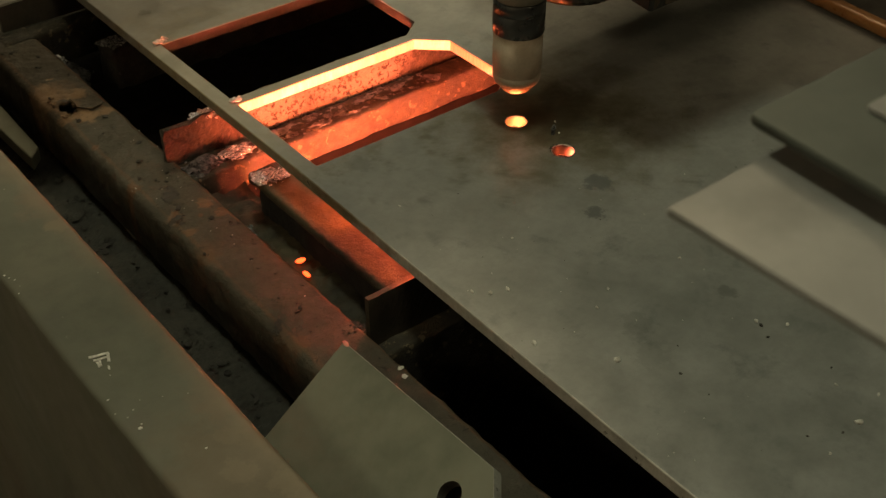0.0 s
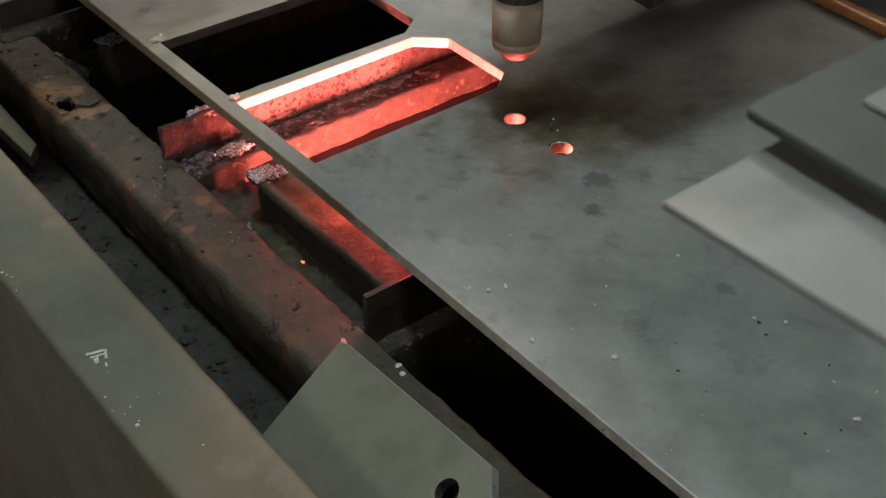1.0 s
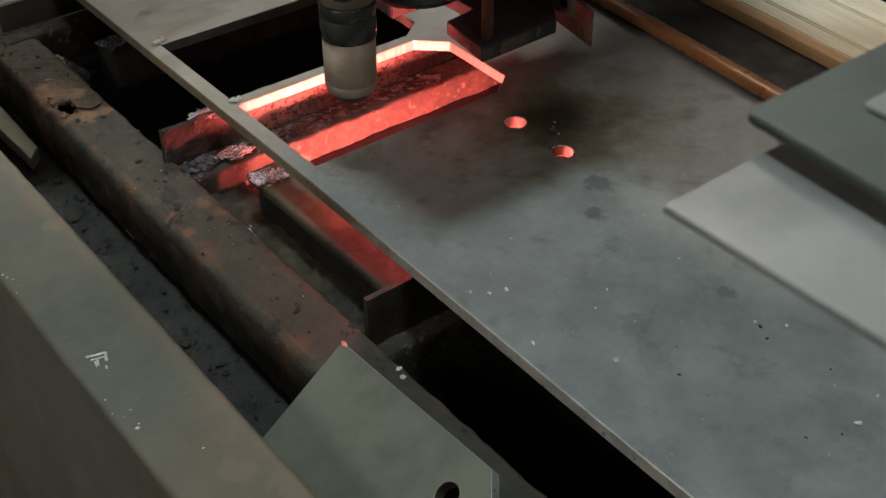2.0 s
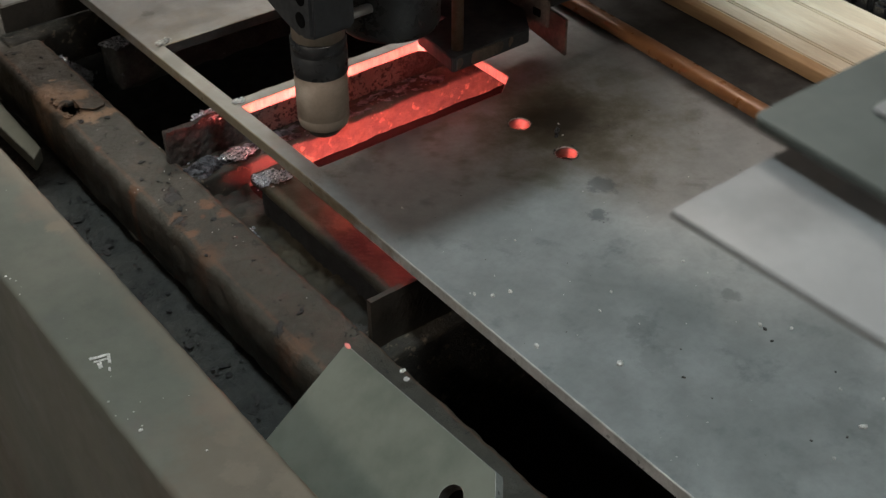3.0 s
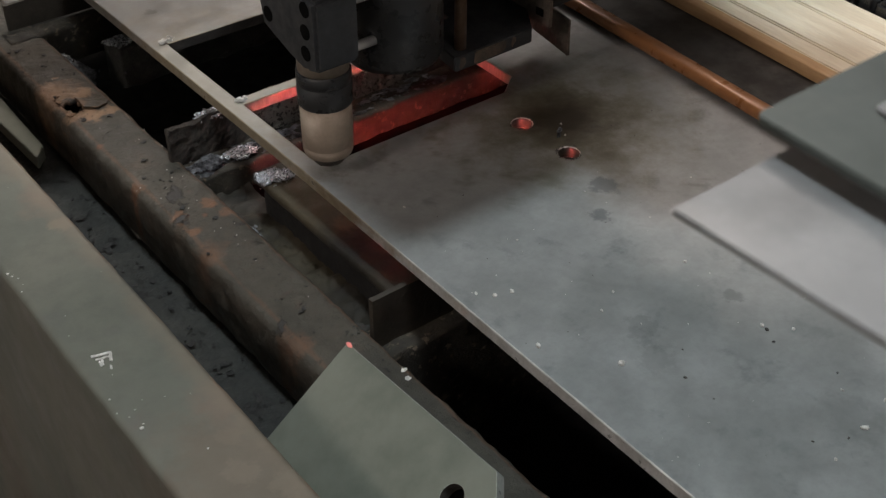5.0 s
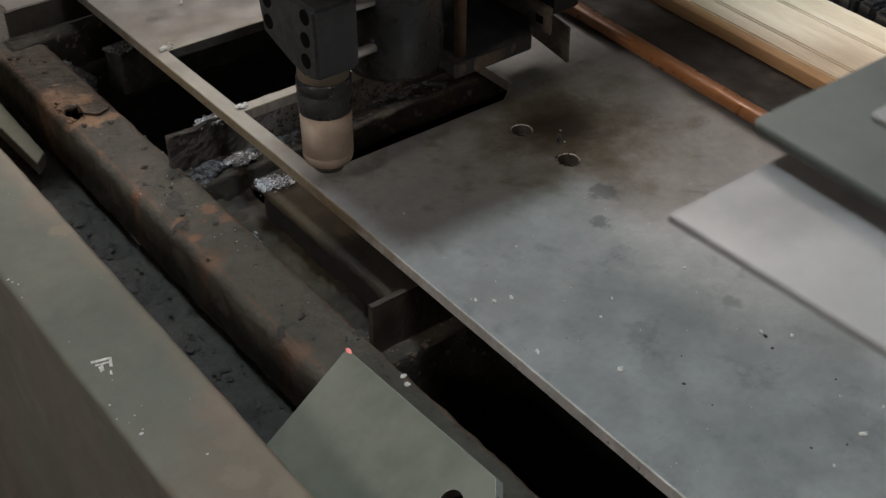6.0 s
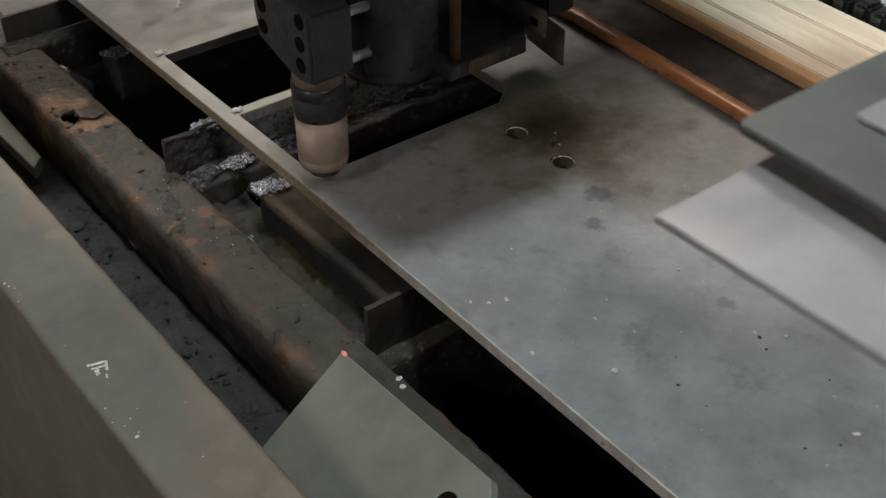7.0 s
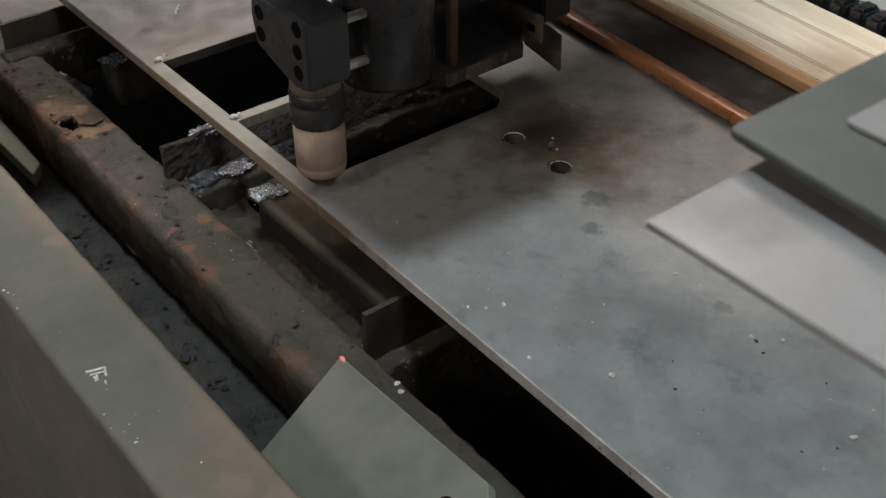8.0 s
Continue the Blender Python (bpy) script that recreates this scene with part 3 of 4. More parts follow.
def slag():
    spots = [(-0.013, 0.066, -0.0405, 0.013, 0.012, 0.005, M_SLAG), (-0.002, 0.060, -0.040, 0.010, 0.009, 0.004, M_SLAG),
             (-0.03, 0.148, -0.062, 0.02, 0.012, 0.004, M_DARKSLAG), (0.002, 0.145, -0.061, 0.017, 0.010, 0.006, M_SLAG),
             (-0.008, 0.175, -0.0285, 0.018, 0.008, 0.004, M_SLAG), (-0.045, 0.40, -0.075, 0.014, 0.02, 0.02, M_DARKSLAG),
             (-0.052, 0.43, -0.07, 0.010, 0.008, 0.012, M_SLAG), (-0.055, -0.02, -0.09, 0.014, 0.022, 0.014, M_DARKSLAG),
             (-0.043, 0.058, -0.088, 0.010, 0.016, 0.010, M_SLAG), (-0.058, -0.128, -0.062, 0.012, 0.010, 0.004, M_SOIL),
             (-0.054, -0.187, -0.060, 0.0032, 0.002, 0.0014, M_CRUMB), (-0.057, -0.196, -0.060, 0.0026, 0.0028, 0.0012, M_CRUMB),
             (0.0, 0.392, -0.047, 0.014, 0.012, 0.003, M_SLAG)]
    for k, (x, y, z, a, b, c, m) in enumerate(spots):
        bm = moved(lump((a * 0.85, b * 0.85, c * 0.45), k + 1, 2 if m == M_CRUMB else 5, 0.45), x, y, z)
        if m in (M_SLAG, M_DARKSLAG):
            for v in bm.verts:
                ridge = 1 - 2 * abs(noise.noise(v.co * 260)) + 0.5 - abs(noise.noise(v.co * 620))
                v.co.z += 0.0010 * ridge
                v.co += noise.noise_vector(v.co * 330) * 0.0022
        for i in range(26 if m == M_SLAG else 4 if m == M_CRUMB else 14):
            u, w = random.gauss(0, 0.5), random.gauss(0, 0.5)
            r = random.uniform(0.0004, 0.0015) * (1 if m != M_CRUMB else 0.5)
            bmesh.ops.create_icosphere(bm, subdivisions=1, radius=r, matrix=pose(x + u * a, y + w * b, z + c * 0.6 * max(0, 1 - u * u - w * w), random.uniform(0, 180), random.uniform(0, 180)) @ Matrix.Diagonal((1.6, 1, 0.6, 1)))
        for v in bm.verts:
            v.co += noise.noise_vector(v.co * 600) * 0.0009
        ob = part("slag_lump", bm, m)
        tagged(ob, {M_SLAG: "silvery grey lump of frozen slag", M_DARKSLAG: "dark crusty lump of slag", M_SOIL: "sooty heap of scale on the rail end", M_CRUMB: "pale flake of slag on the rail"}[m], "slag", "slag lumps")
    # a crusted seam of slag along the crossbar seen through the opening
    bm = bmesh.new()
    for k in range(130):
        x = -0.055 + 0.30 * k / 130
        r = random.uniform(0.0025, 0.006)
        part_bm = moved(lump((r * 1.6, r, r * 0.35), k + 40, 2, 0.8), x + random.uniform(-0.004, 0.004), 0.149 + random.uniform(-0.010, 0.012), -0.0652)
        me = bpy.data.meshes.new("tmp")
        part_bm.to_mesh(me)
        part_bm.free()
        bm.from_mesh(me)
        bpy.data.meshes.remove(me)
    tagged(part("slag_seam", bm, M_DARKSLAG), "dark bluish seam of crusted slag along a crossbar", "slag", kind="stuff")
    # pale crumbs on the sheet
    bm = bmesh.new()
    seen = [(-0.003, -0.207, 1.6), (0.006, -0.217, 2.2), (0.019, -0.221, 1.8), (-0.005, -0.276, 2.2), (0.027, -0.324, 3.0), (0.076, -0.266, 1.2), (0.055, -0.276, 1.4),
            (0.143, -0.274, 1.8), (0.132, -0.356, 1.8), (0.146, -0.372, 1.8), (0.123, -0.430, 1.2), (0.106, -0.460, 2.4), (0.070, -0.465, 1.4), (0.137, -0.453, 1.4),
            (0.062, -0.177, 1.5), (0.067, -0.303, 0.8), (0.020, -0.090, 1.2), (0.193, -0.089, 1.3), (0.203, -0.073, 1.2), (0.022, -0.200, 0.8)]
    chalk = bmesh.new()
    for x0, y0, x1, y1, w in ((0.060, 0.356, 0.067, 0.368, 0.0022), (0.066, 0.366, 0.075, 0.377, 0.0018), (0.064, 0.366, 0.070, 0.364, 0.0014)):
        d = Vector((x1 - x0, y1 - y0, 0))
        bmesh.ops.create_cube(chalk, size=1, matrix=pose((x0 + x1) / 2, (y0 + y1) / 2, 0.0005, 0, 0, math.degrees(math.atan2(d.y, d.x))) @ Matrix.Diagonal((d.length, w, 0.0007, 1)))
    bmesh.ops.subdivide_edges(chalk, edges=chalk.edges, cuts=4)
    for v in chalk.verts:
        v.co += noise.noise_vector(v.co * 500) * 0.0005
    tagged(part("chalk_mark", chalk, M_CRUMB), "short white chalk mark on the steel sheet", "chalk mark")
    for k in range(45):
        seen.append((random.uniform(-0.01, 0.33), random.uniform(-0.55, -0.12), random.choice((0.35, 0.45, 0.6))))
    for k, (x, y, r) in enumerate(seen):
        bmesh.ops.create_icosphere(bm, subdivisions=1, radius=0.0013, matrix=pose(x, y, 0.0004 * r, 0, 0, random.uniform(0, 180)) @ Matrix.Diagonal((r * random.uniform(0.6, 1.2), r * 0.6, r * 0.5, 1)))
    for v in bm.verts:
        v.co += noise.noise_vector(v.co * 900) * 0.0005
    tagged(part("crumbs", bm, M_CRUMB), "pale metal crumbs scattered on the sheet", "crumbs", kind="stuff")
    bm = bmesh.new()
    dark = [(0.131, -0.361, 1.8), (0.125, -0.372, 1.3), (0.051, -0.359, 1.3), (0.134, -0.418, 1.0), (0.091, -0.459, 1.1), (0.071, -0.447, 1.0), (0.070, -0.339, 0.8)]
    dark += [(random.uniform(-0.01, 0.33), random.uniform(-0.55, -0.1), random.choice((0.35, 0.5, 0.7))) for k in range(40)]
    for x, y, r in dark:
        bmesh.ops.create_icosphere(bm, subdivisions=1, radius=0.001, matrix=pose(x, y, 0.0003 * r, 0, 0, random.uniform(0, 180)) @ Matrix.Diagonal((r * 1.2, r * 0.8, r * 0.5, 1)))
    tagged(part("chips", bm, M_CHIP), "tiny dark chips scattered on the sheet", "chips", kind="stuff")
    # flakes in the gutter and on the rail
    bm = bmesh.new()
    for k in range(200):
        if k % 3:
            x, y, z = random.uniform(-0.195, -0.108), random.uniform(-0.4, 0.6), -0.1295
        else:
            x, y, z = random.uniform(-0.102, -0.055), random.uniform(-0.3, 0.6), -0.0595
        r = random.uniform(0.6, 2.4) * (1.0 if k % 3 else 0.6)
        bmesh.ops.create_icosphere(bm, subdivisions=1, radius=0.001, matrix=pose(x, y, z, random.uniform(-20, 20), random.uniform(-20, 20), random.uniform(0, 180)) @ Matrix.Diagonal((r * random.uniform(0.8, 2.4), r * 0.6, r * 0.25, 1)))
    for v in bm.verts:
        v.co += noise.noise_vector(v.co * 700) * 0.0007
    for k in range(230):
        if k % 9:
            x, y, z = random.uniform(-0.192, -0.110), random.uniform(-0.35, 0.5), -0.1275
        else:
            x, y, z = random.uniform(-0.100, -0.056), random.uniform(-0.12, 0.5), -0.0592
        n, r = random.randint(5, 8), random.uniform(0.0015, 0.0055) * (1 if k % 9 else 0.7)
        m = pose(x, y, z, random.uniform(-14, 14), random.uniform(-14, 14), random.uniform(0, 360))
        ring = [Vector((r * random.uniform(0.5, 1.2) * math.cos(math.tau * i / n), r * random.uniform(0.4, 0.9) * math.sin(math.tau * i / n), random.uniform(0, 0.0012))) for i in range(n)]
        up, dn = [bm.verts.new(m @ v) for v in ring], [bm.verts.new(m @ (v - Vector((0, 0, 0.0007)))) for v in ring]
        bm.faces.new(up)
        bm.faces.new(dn[::-1])
        for i in range(n):
            bm.faces.new((up[i], dn[i], dn[(i + 1) % n], up[(i + 1) % n]))
    tagged(part("flakes", bm, M_FLAKE), "dark scale flakes in the gutter and on the rail", "flakes", kind="stuff")
    # crisp rust crust curling up round the rusted-through hole
    bm = bmesh.new()
    for k in range(12):
        a, d = random.uniform(1.2, 5.0), random.uniform(0.010, 0.024)
        x, y = -0.089 + d * math.cos(a) * 1.25, 0.320 + d * math.sin(a) * 1.15
        if not -0.101 < x < -0.054:
            continue
        n, w = random.randint(6, 9), random.uniform(0.0008, 0.0030)
        m = pose(x, y, -0.0592, random.uniform(-9, 9), random.uniform(-9, 9), math.degrees(a) + 90 + random.uniform(-25, 25))
        ring = [Vector((w * random.uniform(0.7, 1.5) * math.cos(math.tau * i / n), w * random.uniform(0.45, 1.0) * math.sin(math.tau * i / n), random.uniform(0, 0.001))) for i in range(n)]
        up, dn = [bm.verts.new(m @ v) for v in ring], [bm.verts.new(m @ (v - Vector((0, 0, 0.0008)))) for v in ring]
        bm.faces.new(up)
        bm.faces.new(dn[::-1])
        for i in range(n):
            bm.faces.new((up[i], dn[i], dn[(i + 1) % n], up[(i + 1) % n]))
    tagged(scale_plate(), "dark loose plate of scale lifting beside the rusted hole", "scale plate")
    tagged(part("rust_flakes", bm, M_FLAKERUST), "tan rust flakes round the hole in the rail", "rust flakes", kind="stuff")
    # tiny pale and dark grit on the inner rail
    for name, m, label, count in (("grit", M_CRUMB, "tiny pale grit on the rusty rail", 26), ("soot_grit", M_CHIP, "tiny dark grit on the rusty rail", 70)):
        bm = bmesh.new()
        for k in range(count):
            w = random.uniform(0.0003, 0.0007)
            bmesh.ops.create_icosphere(bm, subdivisions=1, radius=w, matrix=pose(random.gauss(-0.072, 0.012), random.choice((random.uniform(-0.13, 0.42), random.gauss(0.16, 0.06))), -0.0594, 0, 0, random.uniform(0, 180)) @ Matrix.Diagonal((1.5, 0.9, 0.7, 1)))
        tagged(part(name, bm, m), label, "grit", kind="stuff")
    # paint chips and marks on the outer rail
    bm = bmesh.new()
    chips = [(-0.254, 0.045, 1.3), (-0.2525, 0.040, 1.0), (-0.250, 0.035, 0.9), (-0.254, 0.018, 0.7), (-0.252, -0.126, 1.0), (-0.247, -0.163, 1.8), (-0.2445, -0.160, 0.8),
             (-0.243, -0.145, 0.8), (-0.254, -0.141, 0.7), (-0.222, -0.205, 1.0), (-0.249, -0.149, 0.6), (-0.240, -0.105, 0.4)]
    for k in range(10):
        chips.append((random.uniform(-0.253, -0.19), random.uniform(-0.26, 0.25), 0.4))
    for x, y, r in chips:
        bmesh.ops.create_icosphere(bm, subdivisions=1, radius=0.001, matrix=pose(x, y, -0.0175) @ Matrix.Diagonal((r, r * 0.8, r * 0.4, 1)))
    tagged(part("paint_chips", bm, M_CRUMB), "pale specks on the painted rail", "specks", kind="stuff")
    bm = bmesh.new()
    for x0, y0, x1, y1, w in ((-0.2435, -0.0805, -0.2315, -0.0835, 0.0014), (-0.2425, -0.0845, -0.2335, -0.0870, 0.0009), (-0.2415, -0.0880, -0.2420, -0.0930, 0.0009),
                              (-0.2395, -0.0875, -0.2405, -0.0925, 0.0009), (-0.2315, -0.0835, -0.2345, -0.0915, 0.0014), (-0.2370, -0.0960, -0.2378, -0.0995, 0.0009)):
        d = Vector((x1 - x0, y1 - y0, 0))
        m = pose((x0 + x1) / 2, (y0 + y1) / 2, -0.0172, 0, 0, math.degrees(math.atan2(d.y, d.x))) @ Matrix.Diagonal((d.length * 1.08, w * 1.45, 0.0006, 1))
        bmesh.ops.create_cube(bm, size=1, matrix=m)
    bmesh.ops.subdivide_edges(bm, edges=bm.edges, cuts=3)
    for v in bm.verts:
        v.co += noise.noise_vector(v.co * 400) * 0.0006
    tagged(part("paint_mark", bm, M_CRUMB), "scratched white paint mark on the rail", "paint mark")
    # strip lying in the gutter
    strip = part("steel_strip", prism(rounded([(-0.112, 0.75), (-0.121, 0.333), (-0.135, 0.317), (-0.150, 0.75)], 0.002, 2), "z", -0.115, -0.100, 0.0008), M_PART)
    tagged(strip, "grey steel offcut strip lying in the gutter", "offcut")


# ---- stacked sheets beside the table ----
def stack():
    stand = thing("sheet_stand", "dark steel stand carrying stacked sheets", "stand", (0.3, -1.25, FLOOR))
    part("post", box(-0.05, 0.05, -0.05, 0.05, 0, 0.314 - FLOOR, 0.004), M_ANOD, stand)
    part("foot", box(-0.2, 0.2, -0.2, 0.2, 0.0, 0.02, 0.003), M_ANOD, stand)
    part("shelf", box(-0.36, 0.2, -0.25, 0.3, 0.314 - FLOOR, 0.3374 - FLOOR, 0.003), M_ANOD, stand)
    for outline, z0, z1, label, m in (([(-0.198, -0.524), (0.5, -0.524), (0.5, -1.2), (-0.196, -1.2)], 0.3374, 0.34, "pale grey flat steel sheet at the bottom of a stack", M_PALE),
                                      ([(-0.151, -0.5135), (0.5, -0.5135), (0.5, -1.2), (-0.205, -1.2)], 0.3465, 0.35, "dark grey-green steel sheet in a stack", M_STACK),
                                      ([(-0.121, -0.535), (0.5, -0.535), (0.5, -1.2), (-0.121, -1.2)], 0.3503, 0.3515, "thin grey steel sheet on top of a stack", M_PALE)):
        ob = part("stacked_sheet", prism(rounded(outline, 0.0015 if z1 < 0.341 else 0.005, 4), "z", z0, z1, 0.0006), m)
        tagged(ob, label, "steel sheet", "stacked sheets")
    for y in (-0.535, -0.9):
        tagged(part("spacer", box(-0.142, 0.45, y - 0.012, y + 0.012, 0.340, 0.3465, 0.0005), M_COPPER), "thin brown spacer strip between stacked sheets", "spacer", "spacers")


# ---- the travelling bridge that carries the torch carriage ----
def bridge():
    g = thing("machine_bridge", "travelling machine bridge with copper-brown rail and pale slatted boards", "gantry")
    y0, y1 = -1.03, 1.03
    part("rail", rough_bar(0.3500, 0.3670, y0, y1, 0.0030, 0.0153, "y", 0.006, 0.0002, 0.012), M_COPPER, g, "copper-brown rounded rail", True)
    # Darkened sheet that stands in for the shaded gap beside the rail.
    part("bed_sheet", box(0.3690, 0.62, y0, y1, 0.004, 0.007), M_PANEL, g, "dark brown bed sheet, painted as the gap's shade")
    part("edge_beam", rough_bar(0.4385, 0.4520, y0, y1, 0.0072, 0.0196, "y", 0.0015, 0.0003, 0.02), M_ORANGE, g, "orange-brown wooden edge beam", True)
    for x0, x1 in ((0.4525, 0.4740), (0.4772, 0.5285), (0.5315, 0.5730)):
        part("board", box(x0, x1, y0, y1, 0.0072, 0.0200, 0.0015), M_WOOD, g, "pale sawn board")
    part("side_panel", box(0.612, 0.94, y0, y1, 0.0072, 0.0226, 0.003), M_WALL, g, "pale grey painted side panel")
    first = part("chain_link", box(0.5765, 0.6055, -0.010, 0.010, 0.0072, 0.0307, 0.004), M_BLACK, g, "black plastic cable chain link")
    for k in range(-28, 44):
        if k:
            ob = new("chain_link", first.data)
            ob.parent = g
            ob.location = (0.003 * (k % 2), k * 0.0234, 0)
    for y in (y0 - 0.041, y1 + 0.001):
        part("post", box(0.58, 0.62, y, y + 0.04, FLOOR, 0.06, 0.003), M_ANOD, g)
        part("cross_tie", box(0.279, 0.94, y, y + 0.04, 0.061, 0.08, 0.003), M_ANOD, g)
    return g


# ---- torch and its carriage, set at its last resting place ----
def carriage():
    c = thing("torch_carriage", "black torch carriage with a buff-shielded cutting torch", "cutting machine", (0.006, -0.009, 0))
    lift = []
    lift.append(part("nozzle", lathe([(0.008, 0.0), (0.0125, 0.0015), (0.0175, 0.0095), (0.0175, 0.014)]), M_NOZZLE, c, "sooty conical nozzle", True))
    lift.append(part("shield", lathe([(0.0172, 0.0085), (0.0195, 0.010), (0.0206, 0.014), (0.0208, 0.018), (0.0204, 0.0186), (0.0208, 0.0192), (0.021, 0.056)]), M_CERAMIC, c, "buff cylindrical shield", True))
    lift.append(part("ring", lathe([(0.0212, 0.056), (0.0219, 0.057), (0.0219, 0.074), (0.0214, 0.0745), (0.0214, 0.0755), (0.0219, 0.076), (0.0219, 0.085), (0.0205, 0.086)]), M_BLACK, c, "glossy black retaining ring", True))
    lift.append(part("collar", lathe([(0.0205, 0.086), (0.0205, 0.150)]), M_CERAMIC, c, "buff torch body", True))
    outline = [(-0.027, 0.098), (-0.027, 0.155), (0.052, 0.155), (0.055, 0.135), (0.050, 0.110), (0.030, 0.103), (0.012, 0.097), (-0.008, 0.0925)]
    block = part("clamp_block", prism(outline, "x", -0.0215, 0.0175, 0.003), M_ANOD, c, "black drilled clamp block")
    lift.append(block)
    for y, z in ((-0.014, 0.146), (-0.013, 0.1275), (-0.012, 0.1095), (0.040, 0.140), (0.040, 0.122)):
        # Black disc on the solid block, painting the dark of a bore.
        part("bore", rod((-0.0221, y, z), (-0.0205, y, z), 0.0062, 20), M_VOID, block, "black disc painted as a drilled hole's shade")
    lift.append(part("clamp_arm", box(-0.012, 0.038, 0.02, 0.05, 0.157, 0.33, 0.003), M_ANOD, c))
    for z in (0.134, 0.0935):
        lift.append(part("pin", rod((0.014, 0.0, z), (0.049, 0.0, z), 0.0042), M_CHROME, c, "bright steel guide pin", True))
    lift.append(part("motor", lathe([(0.032, 0.061), (0.040, 0.063), (0.042, 0.068), (0.042, 0.27)], 0.083, 0.022), M_BLACK, c, "black cylindrical motor housing", True))
    part("rod", rod((0.137, 0.0, 0.0578), (0.137, 0.0, 0.40), 0.0052), M_RODS, c, "dull copper-coloured vertical rod", True)
    plate = part("base_plate", prism([(0.1225, -0.0105), (0.1255, -0.0125), (0.1310, -0.0122), (0.209, -0.0105), (0.211, -0.0085), (0.258, 0.060), (0.258, 0.100), (0.165, 0.100), (0.165, 0.052), (0.1310, 0.048)], "z", 0.044, 0.0575, 0.0009), M_ANOD, c, "black base plate with chipped front edge")
    for x0, x1, z0, z1 in ((0.1262, 0.1335, 0.0455, 0.0562), (0.1425, 0.1790, 0.0455, 0.0566), (0.1850, 0.1905, 0.0475, 0.0566)):
        rim = [(x0, z0 + 0.002), (x0 + 0.0015, z0), (x1 - 0.004, z0 + 0.001), (x1, z0 + 0.005), (x1 - 0.001, z1), (x0 + 0.001, z1)]
        chip = prism(rounded(rim, 0.002, 3), "y", -0.0129, -0.0112)
        bmesh.ops.transform(chip, matrix=Matrix.Translation((x0, -0.0122, 0)) @ Matrix.Rotation(0.0218, 4, "Z") @ Matrix.Translation((-x0, 0.0122 + (x0 - 0.131) * 0.0218, 0)), verts=chip.verts)
        part("worn_patch", chip, M_WORN, plate, "patch worn to brown bare metal")
    bar = part("slotted_bracket", box(0.231, 0.2345, -0.0095, 0.12, 0.0505, 0.0765, 0.0008), M_TAB, c, "worn slotted bracket")
    # Black inset painting the dark inside a slot.
    part("slot", box(0.2298, 0.2308, -0.001, 0.008, 0.0585, 0.0655), M_VOID, bar, "black inset painted as a slot's shade")
    part("bolt", rod((0.222, 0.064, 0.074), (0.2308, 0.064, 0.074), 0.006, 6), M_CHROME, bar, "steel bolt head")
    part("hanging_plate", prism([(-0.005, 0.012), (-0.004, 0.047), (0.07, 0.058), (0.07, 0.05), (0.043, 0.020)], "x", 0.260, 0.2625), M_TAB, c, "thin hanging steel plate")
    # Added backing that gives the dark background behind motor and rod.
    part("dark_backing", box(0.110, 0.262, 0.101, 0.108, 0.0445, 0.258, 0.001), M_ANOD, c, "dark upright plate added to darken the background")
    part("upright", box(0.265, 0.302, 0.025, 0.09, 0.045, 0.40, 0.003), M_ANOD, c)
    part("housing", box(-0.03, 0.36, -0.145, 0.0, 0.28, 0.50, 0.01), M_BLACK, c, "black carriage housing")
    # Out-of-view box, added to stretch the carriage's shadow over the sheet.
    part("shadow_cover", box(0.13, 0.40, -0.24, -0.147, 0.29, 0.50, 0.01), M_BLACK, c, "unseen black cover added to widen the carriage shadow")
    part("back_housing", box(0.04, 0.36, 0.003, 0.245, 0.26, 0.50, 0.01), M_BLACK, c, "black carriage housing")
    return c, lift


# Invented beam out of view; it shades the far end of the sheet.
def gantry():
    g = thing("gantry", "unseen dark steel gantry beam on two posts, added over the table", "gantry", (0, 0, FLOOR))
    z = -FLOOR
    part("beam", box(-1.3, 1.5, 0.195, 0.33, z + 0.36, z + 0.50, 0.005), M_ANOD, g)
    for x in (-1.25, 1.45):
        part("post", box(x - 0.06, x + 0.06, 0.2, 0.32, 0, z + 0.36, 0.005), M_ANOD, g)


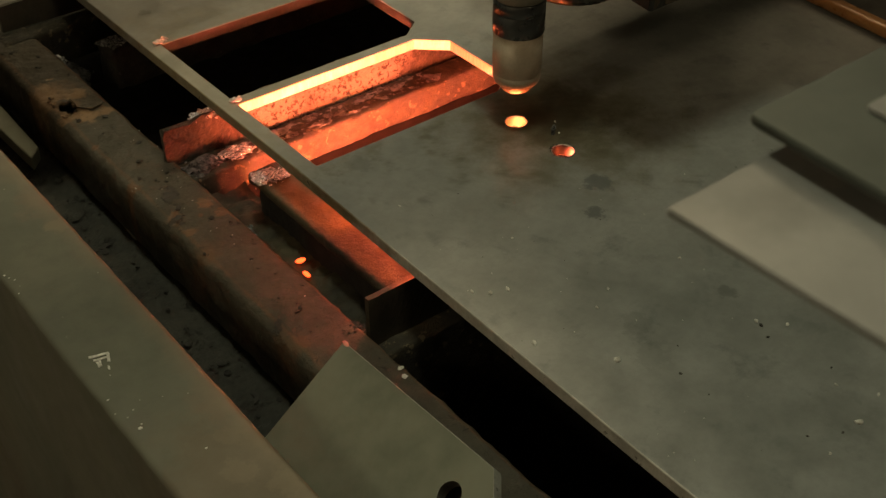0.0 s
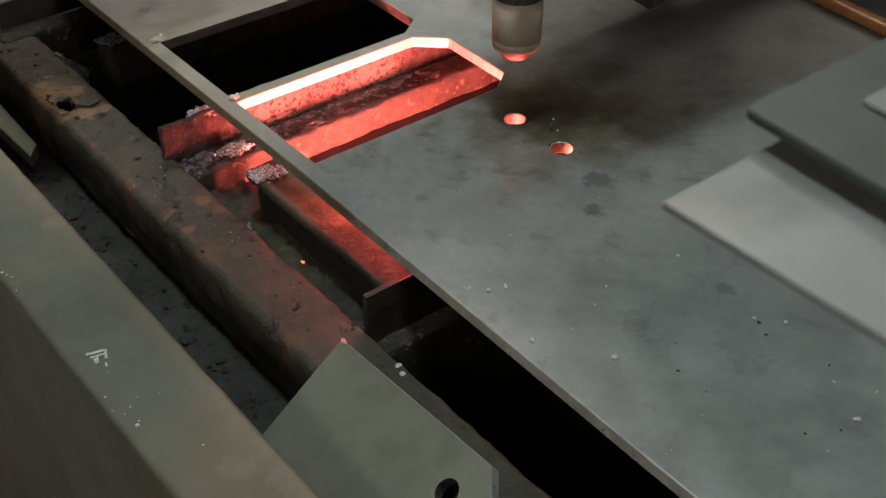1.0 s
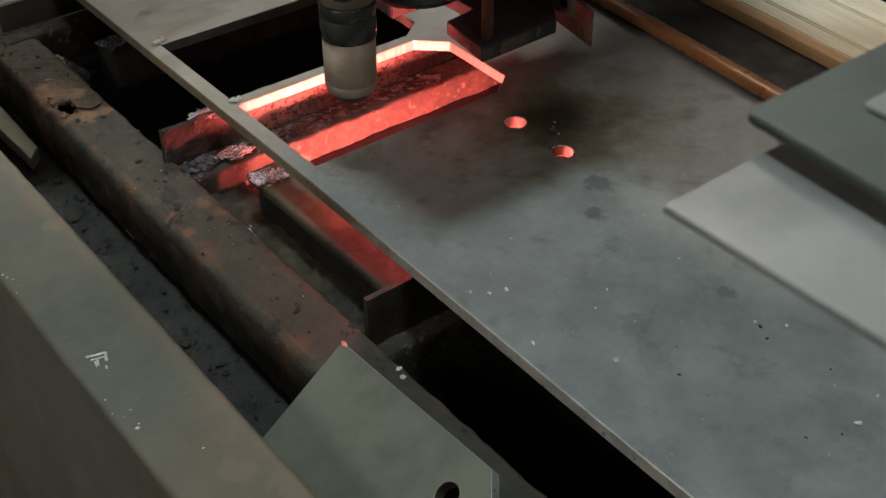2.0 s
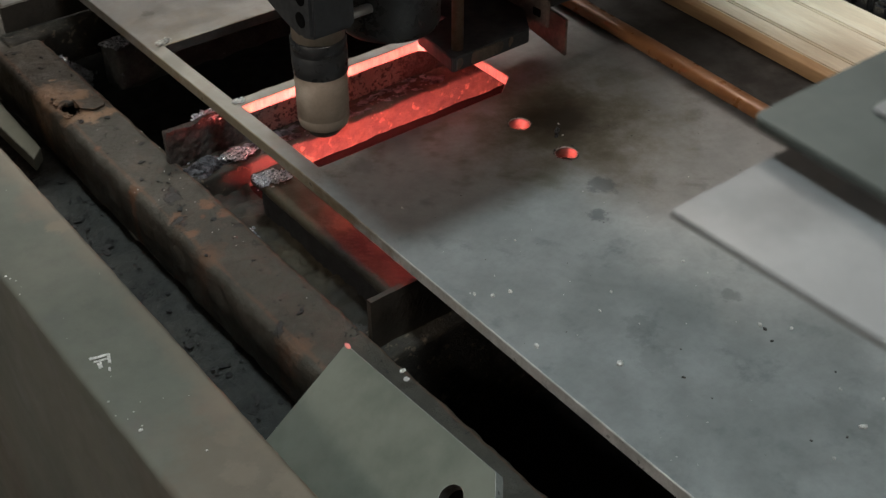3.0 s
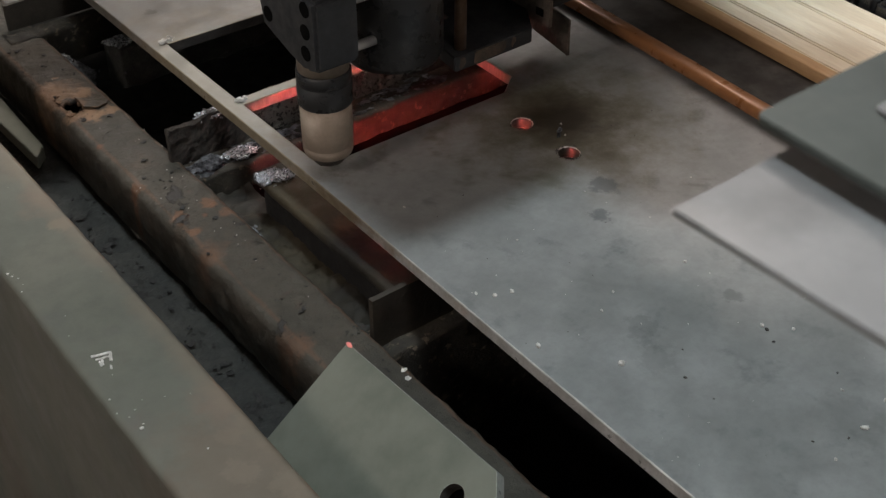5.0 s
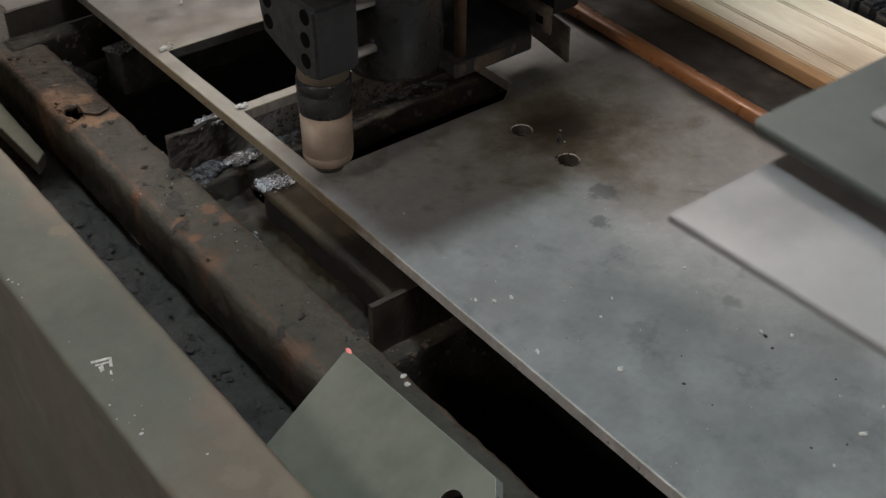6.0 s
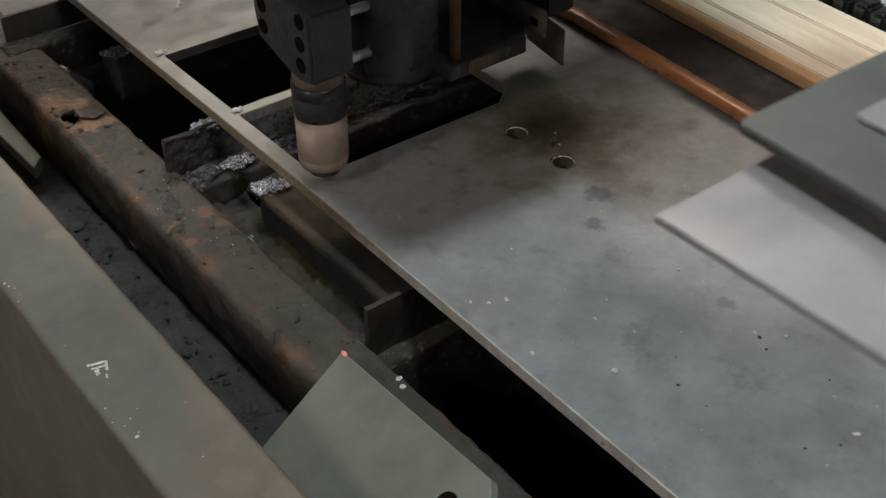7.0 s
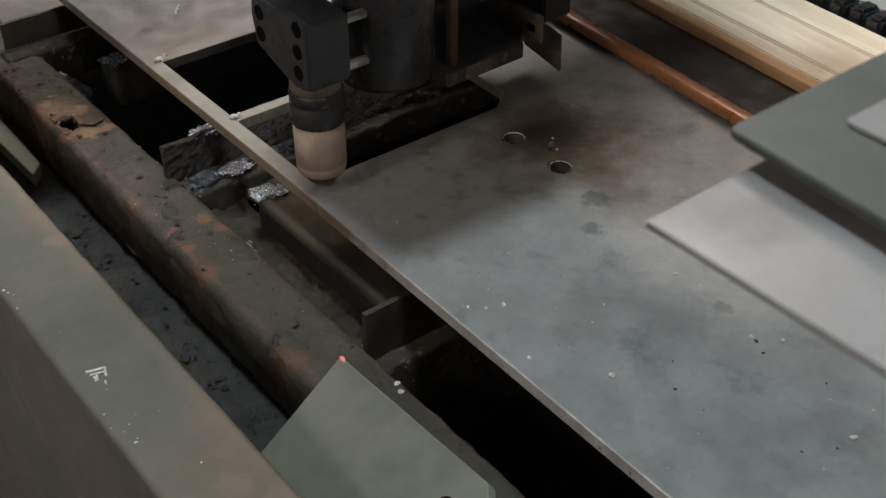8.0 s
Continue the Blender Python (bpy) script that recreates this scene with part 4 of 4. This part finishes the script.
def molten():
    """Drops of slag: seconds and depths of each as it sinks."""
    late = ((3, -0.2125), (3.5, -0.2172), (4.5, -0.2205), (6, -0.2242), (7, -0.2268), (8, -0.236))
    hole = ((3, -0.2130), (3.5, -0.2170), (4.5, -0.2205), (6, -0.2230), (7, -0.2242), (7.5, -0.2252), (8, -0.229))
    out = []
    for k, (x, y, size, mat, label, depths) in enumerate((
            (0.085, -0.035, (0.022, 0.010, 0.013), M_MOLTEN, "glowing red drop of molten slag sinking below the grate", ((0, -0.085), (0.5, -0.092), (1.0, -0.105), (1.5, -0.128), *late)),
            (0.175, -0.050, (0.011, 0.011, 0.010), M_MOLTEN, "glowing red drop of molten slag below a pierced hole", ((0, -0.062), (0.5, -0.066), (1.0, -0.078), (1.5, -0.105), *hole)),
            (0.100, -0.030, (0.020, 0.010, 0.012), M_EMBER, "orange-hot drop of molten slag falling below the grate", ((0, -0.072), (0.25, -0.082), (0.5, -0.115), (0.75, -0.165), (1.0, -0.236), (8, -0.245))),
            (0.176, -0.051, (0.008, 0.008, 0.007), M_EMBER, "orange-hot drop of molten slag below a pierced hole", ((0, -0.038), (0.25, -0.050), (0.5, -0.095), (0.75, -0.165), (1.0, -0.236), (8, -0.245))),
            (-0.0265, -0.006, (0.0044, 0.0030, 0.0010), M_COAL, "small ember fading in the ledge dust", ((0, -0.0835), (0.5, -0.0850), (1.0, -0.0900), (1.5, -0.094), (8, -0.096))),
            (-0.0325, -0.025, (0.0022, 0.0048, 0.0010), M_COAL, "small ember fading in the ledge dust", ((0, -0.0835), (0.5, -0.0855), (1.0, -0.0905), (1.5, -0.094), (8, -0.096))))):
        ob = part("molten_slag" if k < 4 else "ember", lump(size, 90 + k, 3, 0.25), mat, smooth=True)
        ob.location = (x, y, depths[0][1])
        tagged(ob, label, "molten slag" if k < 4 else "ember", "molten slag" if k < 4 else "embers")
        out.append((ob, x, y, depths))
    return out


room()
table()
slats()
sheet()
fallen_part()
slag()
stack()
portal = bridge()
gantry()
torch, lifted = carriage()
drops = molten()


def motions():
    path = (
        (0, 0.175, -0.051, 0.034), (0.25, 0.175, -0.051, 0.047), (0.5, 0.175, -0.051, 0.057), (0.75, 0.175, -0.051, 0.061), (1.0, 0.175, -0.051, 0.063),
        (1.1, 0.172, -0.051, 0.063), (1.2, 0.163, -0.049, 0.063), (1.3, 0.151, -0.046, 0.063), (1.4, 0.136, -0.042, 0.063), (1.5, 0.119, -0.038, 0.063),
        (1.6, 0.100, -0.034, 0.063), (1.7, 0.082, -0.029, 0.063), (2.0, 0.030, -0.016, 0.062), (2.2, 0.008, -0.010, 0.058), (2.4, 0.004, -0.008, 0.052),
        (2.8, 0.004, -0.008, 0.040), (3.0, 0.004, -0.008, 0.038), (3.1, 0.004, -0.008, 0.034), (3.2, 0.004, -0.008, 0.030), (3.3, 0.004, -0.008, 0.024),
        (3.4, 0.004, -0.008, 0.018), (3.5, 0.004, -0.008, 0.013), (3.6, 0.004, -0.008, 0.0105), (4.5, 0.004, -0.008, 0.0095), (8, 0.004, -0.008, 0.007))
    # the carriage leads the torch a little on the way
    places = [(t, x + 0.25 * (x - 0.004), y - 0.33 * (y + 0.008), 0.0095) for t, x, y, z in path]
    walk(torch, [(t, pose(x, y, h)) for t, x, y, h in places])
    walk(portal, [(t, pose(x - 0.004, y + 0.008, 0, 0, 0, -4.5)) for t, x, y, h in places])
    # the torch and its motor rise and sink on the carriage
    for ob in lifted:
        walk(ob, [(t, pose(x - cx, y - cy, z - h)) for (t, x, y, z), (_, cx, cy, h) in zip(path, places)])
    for ob, x, y, depths in drops:
        walk(ob, [(t, pose(x, y, d)) for t, d in depths])


motions()
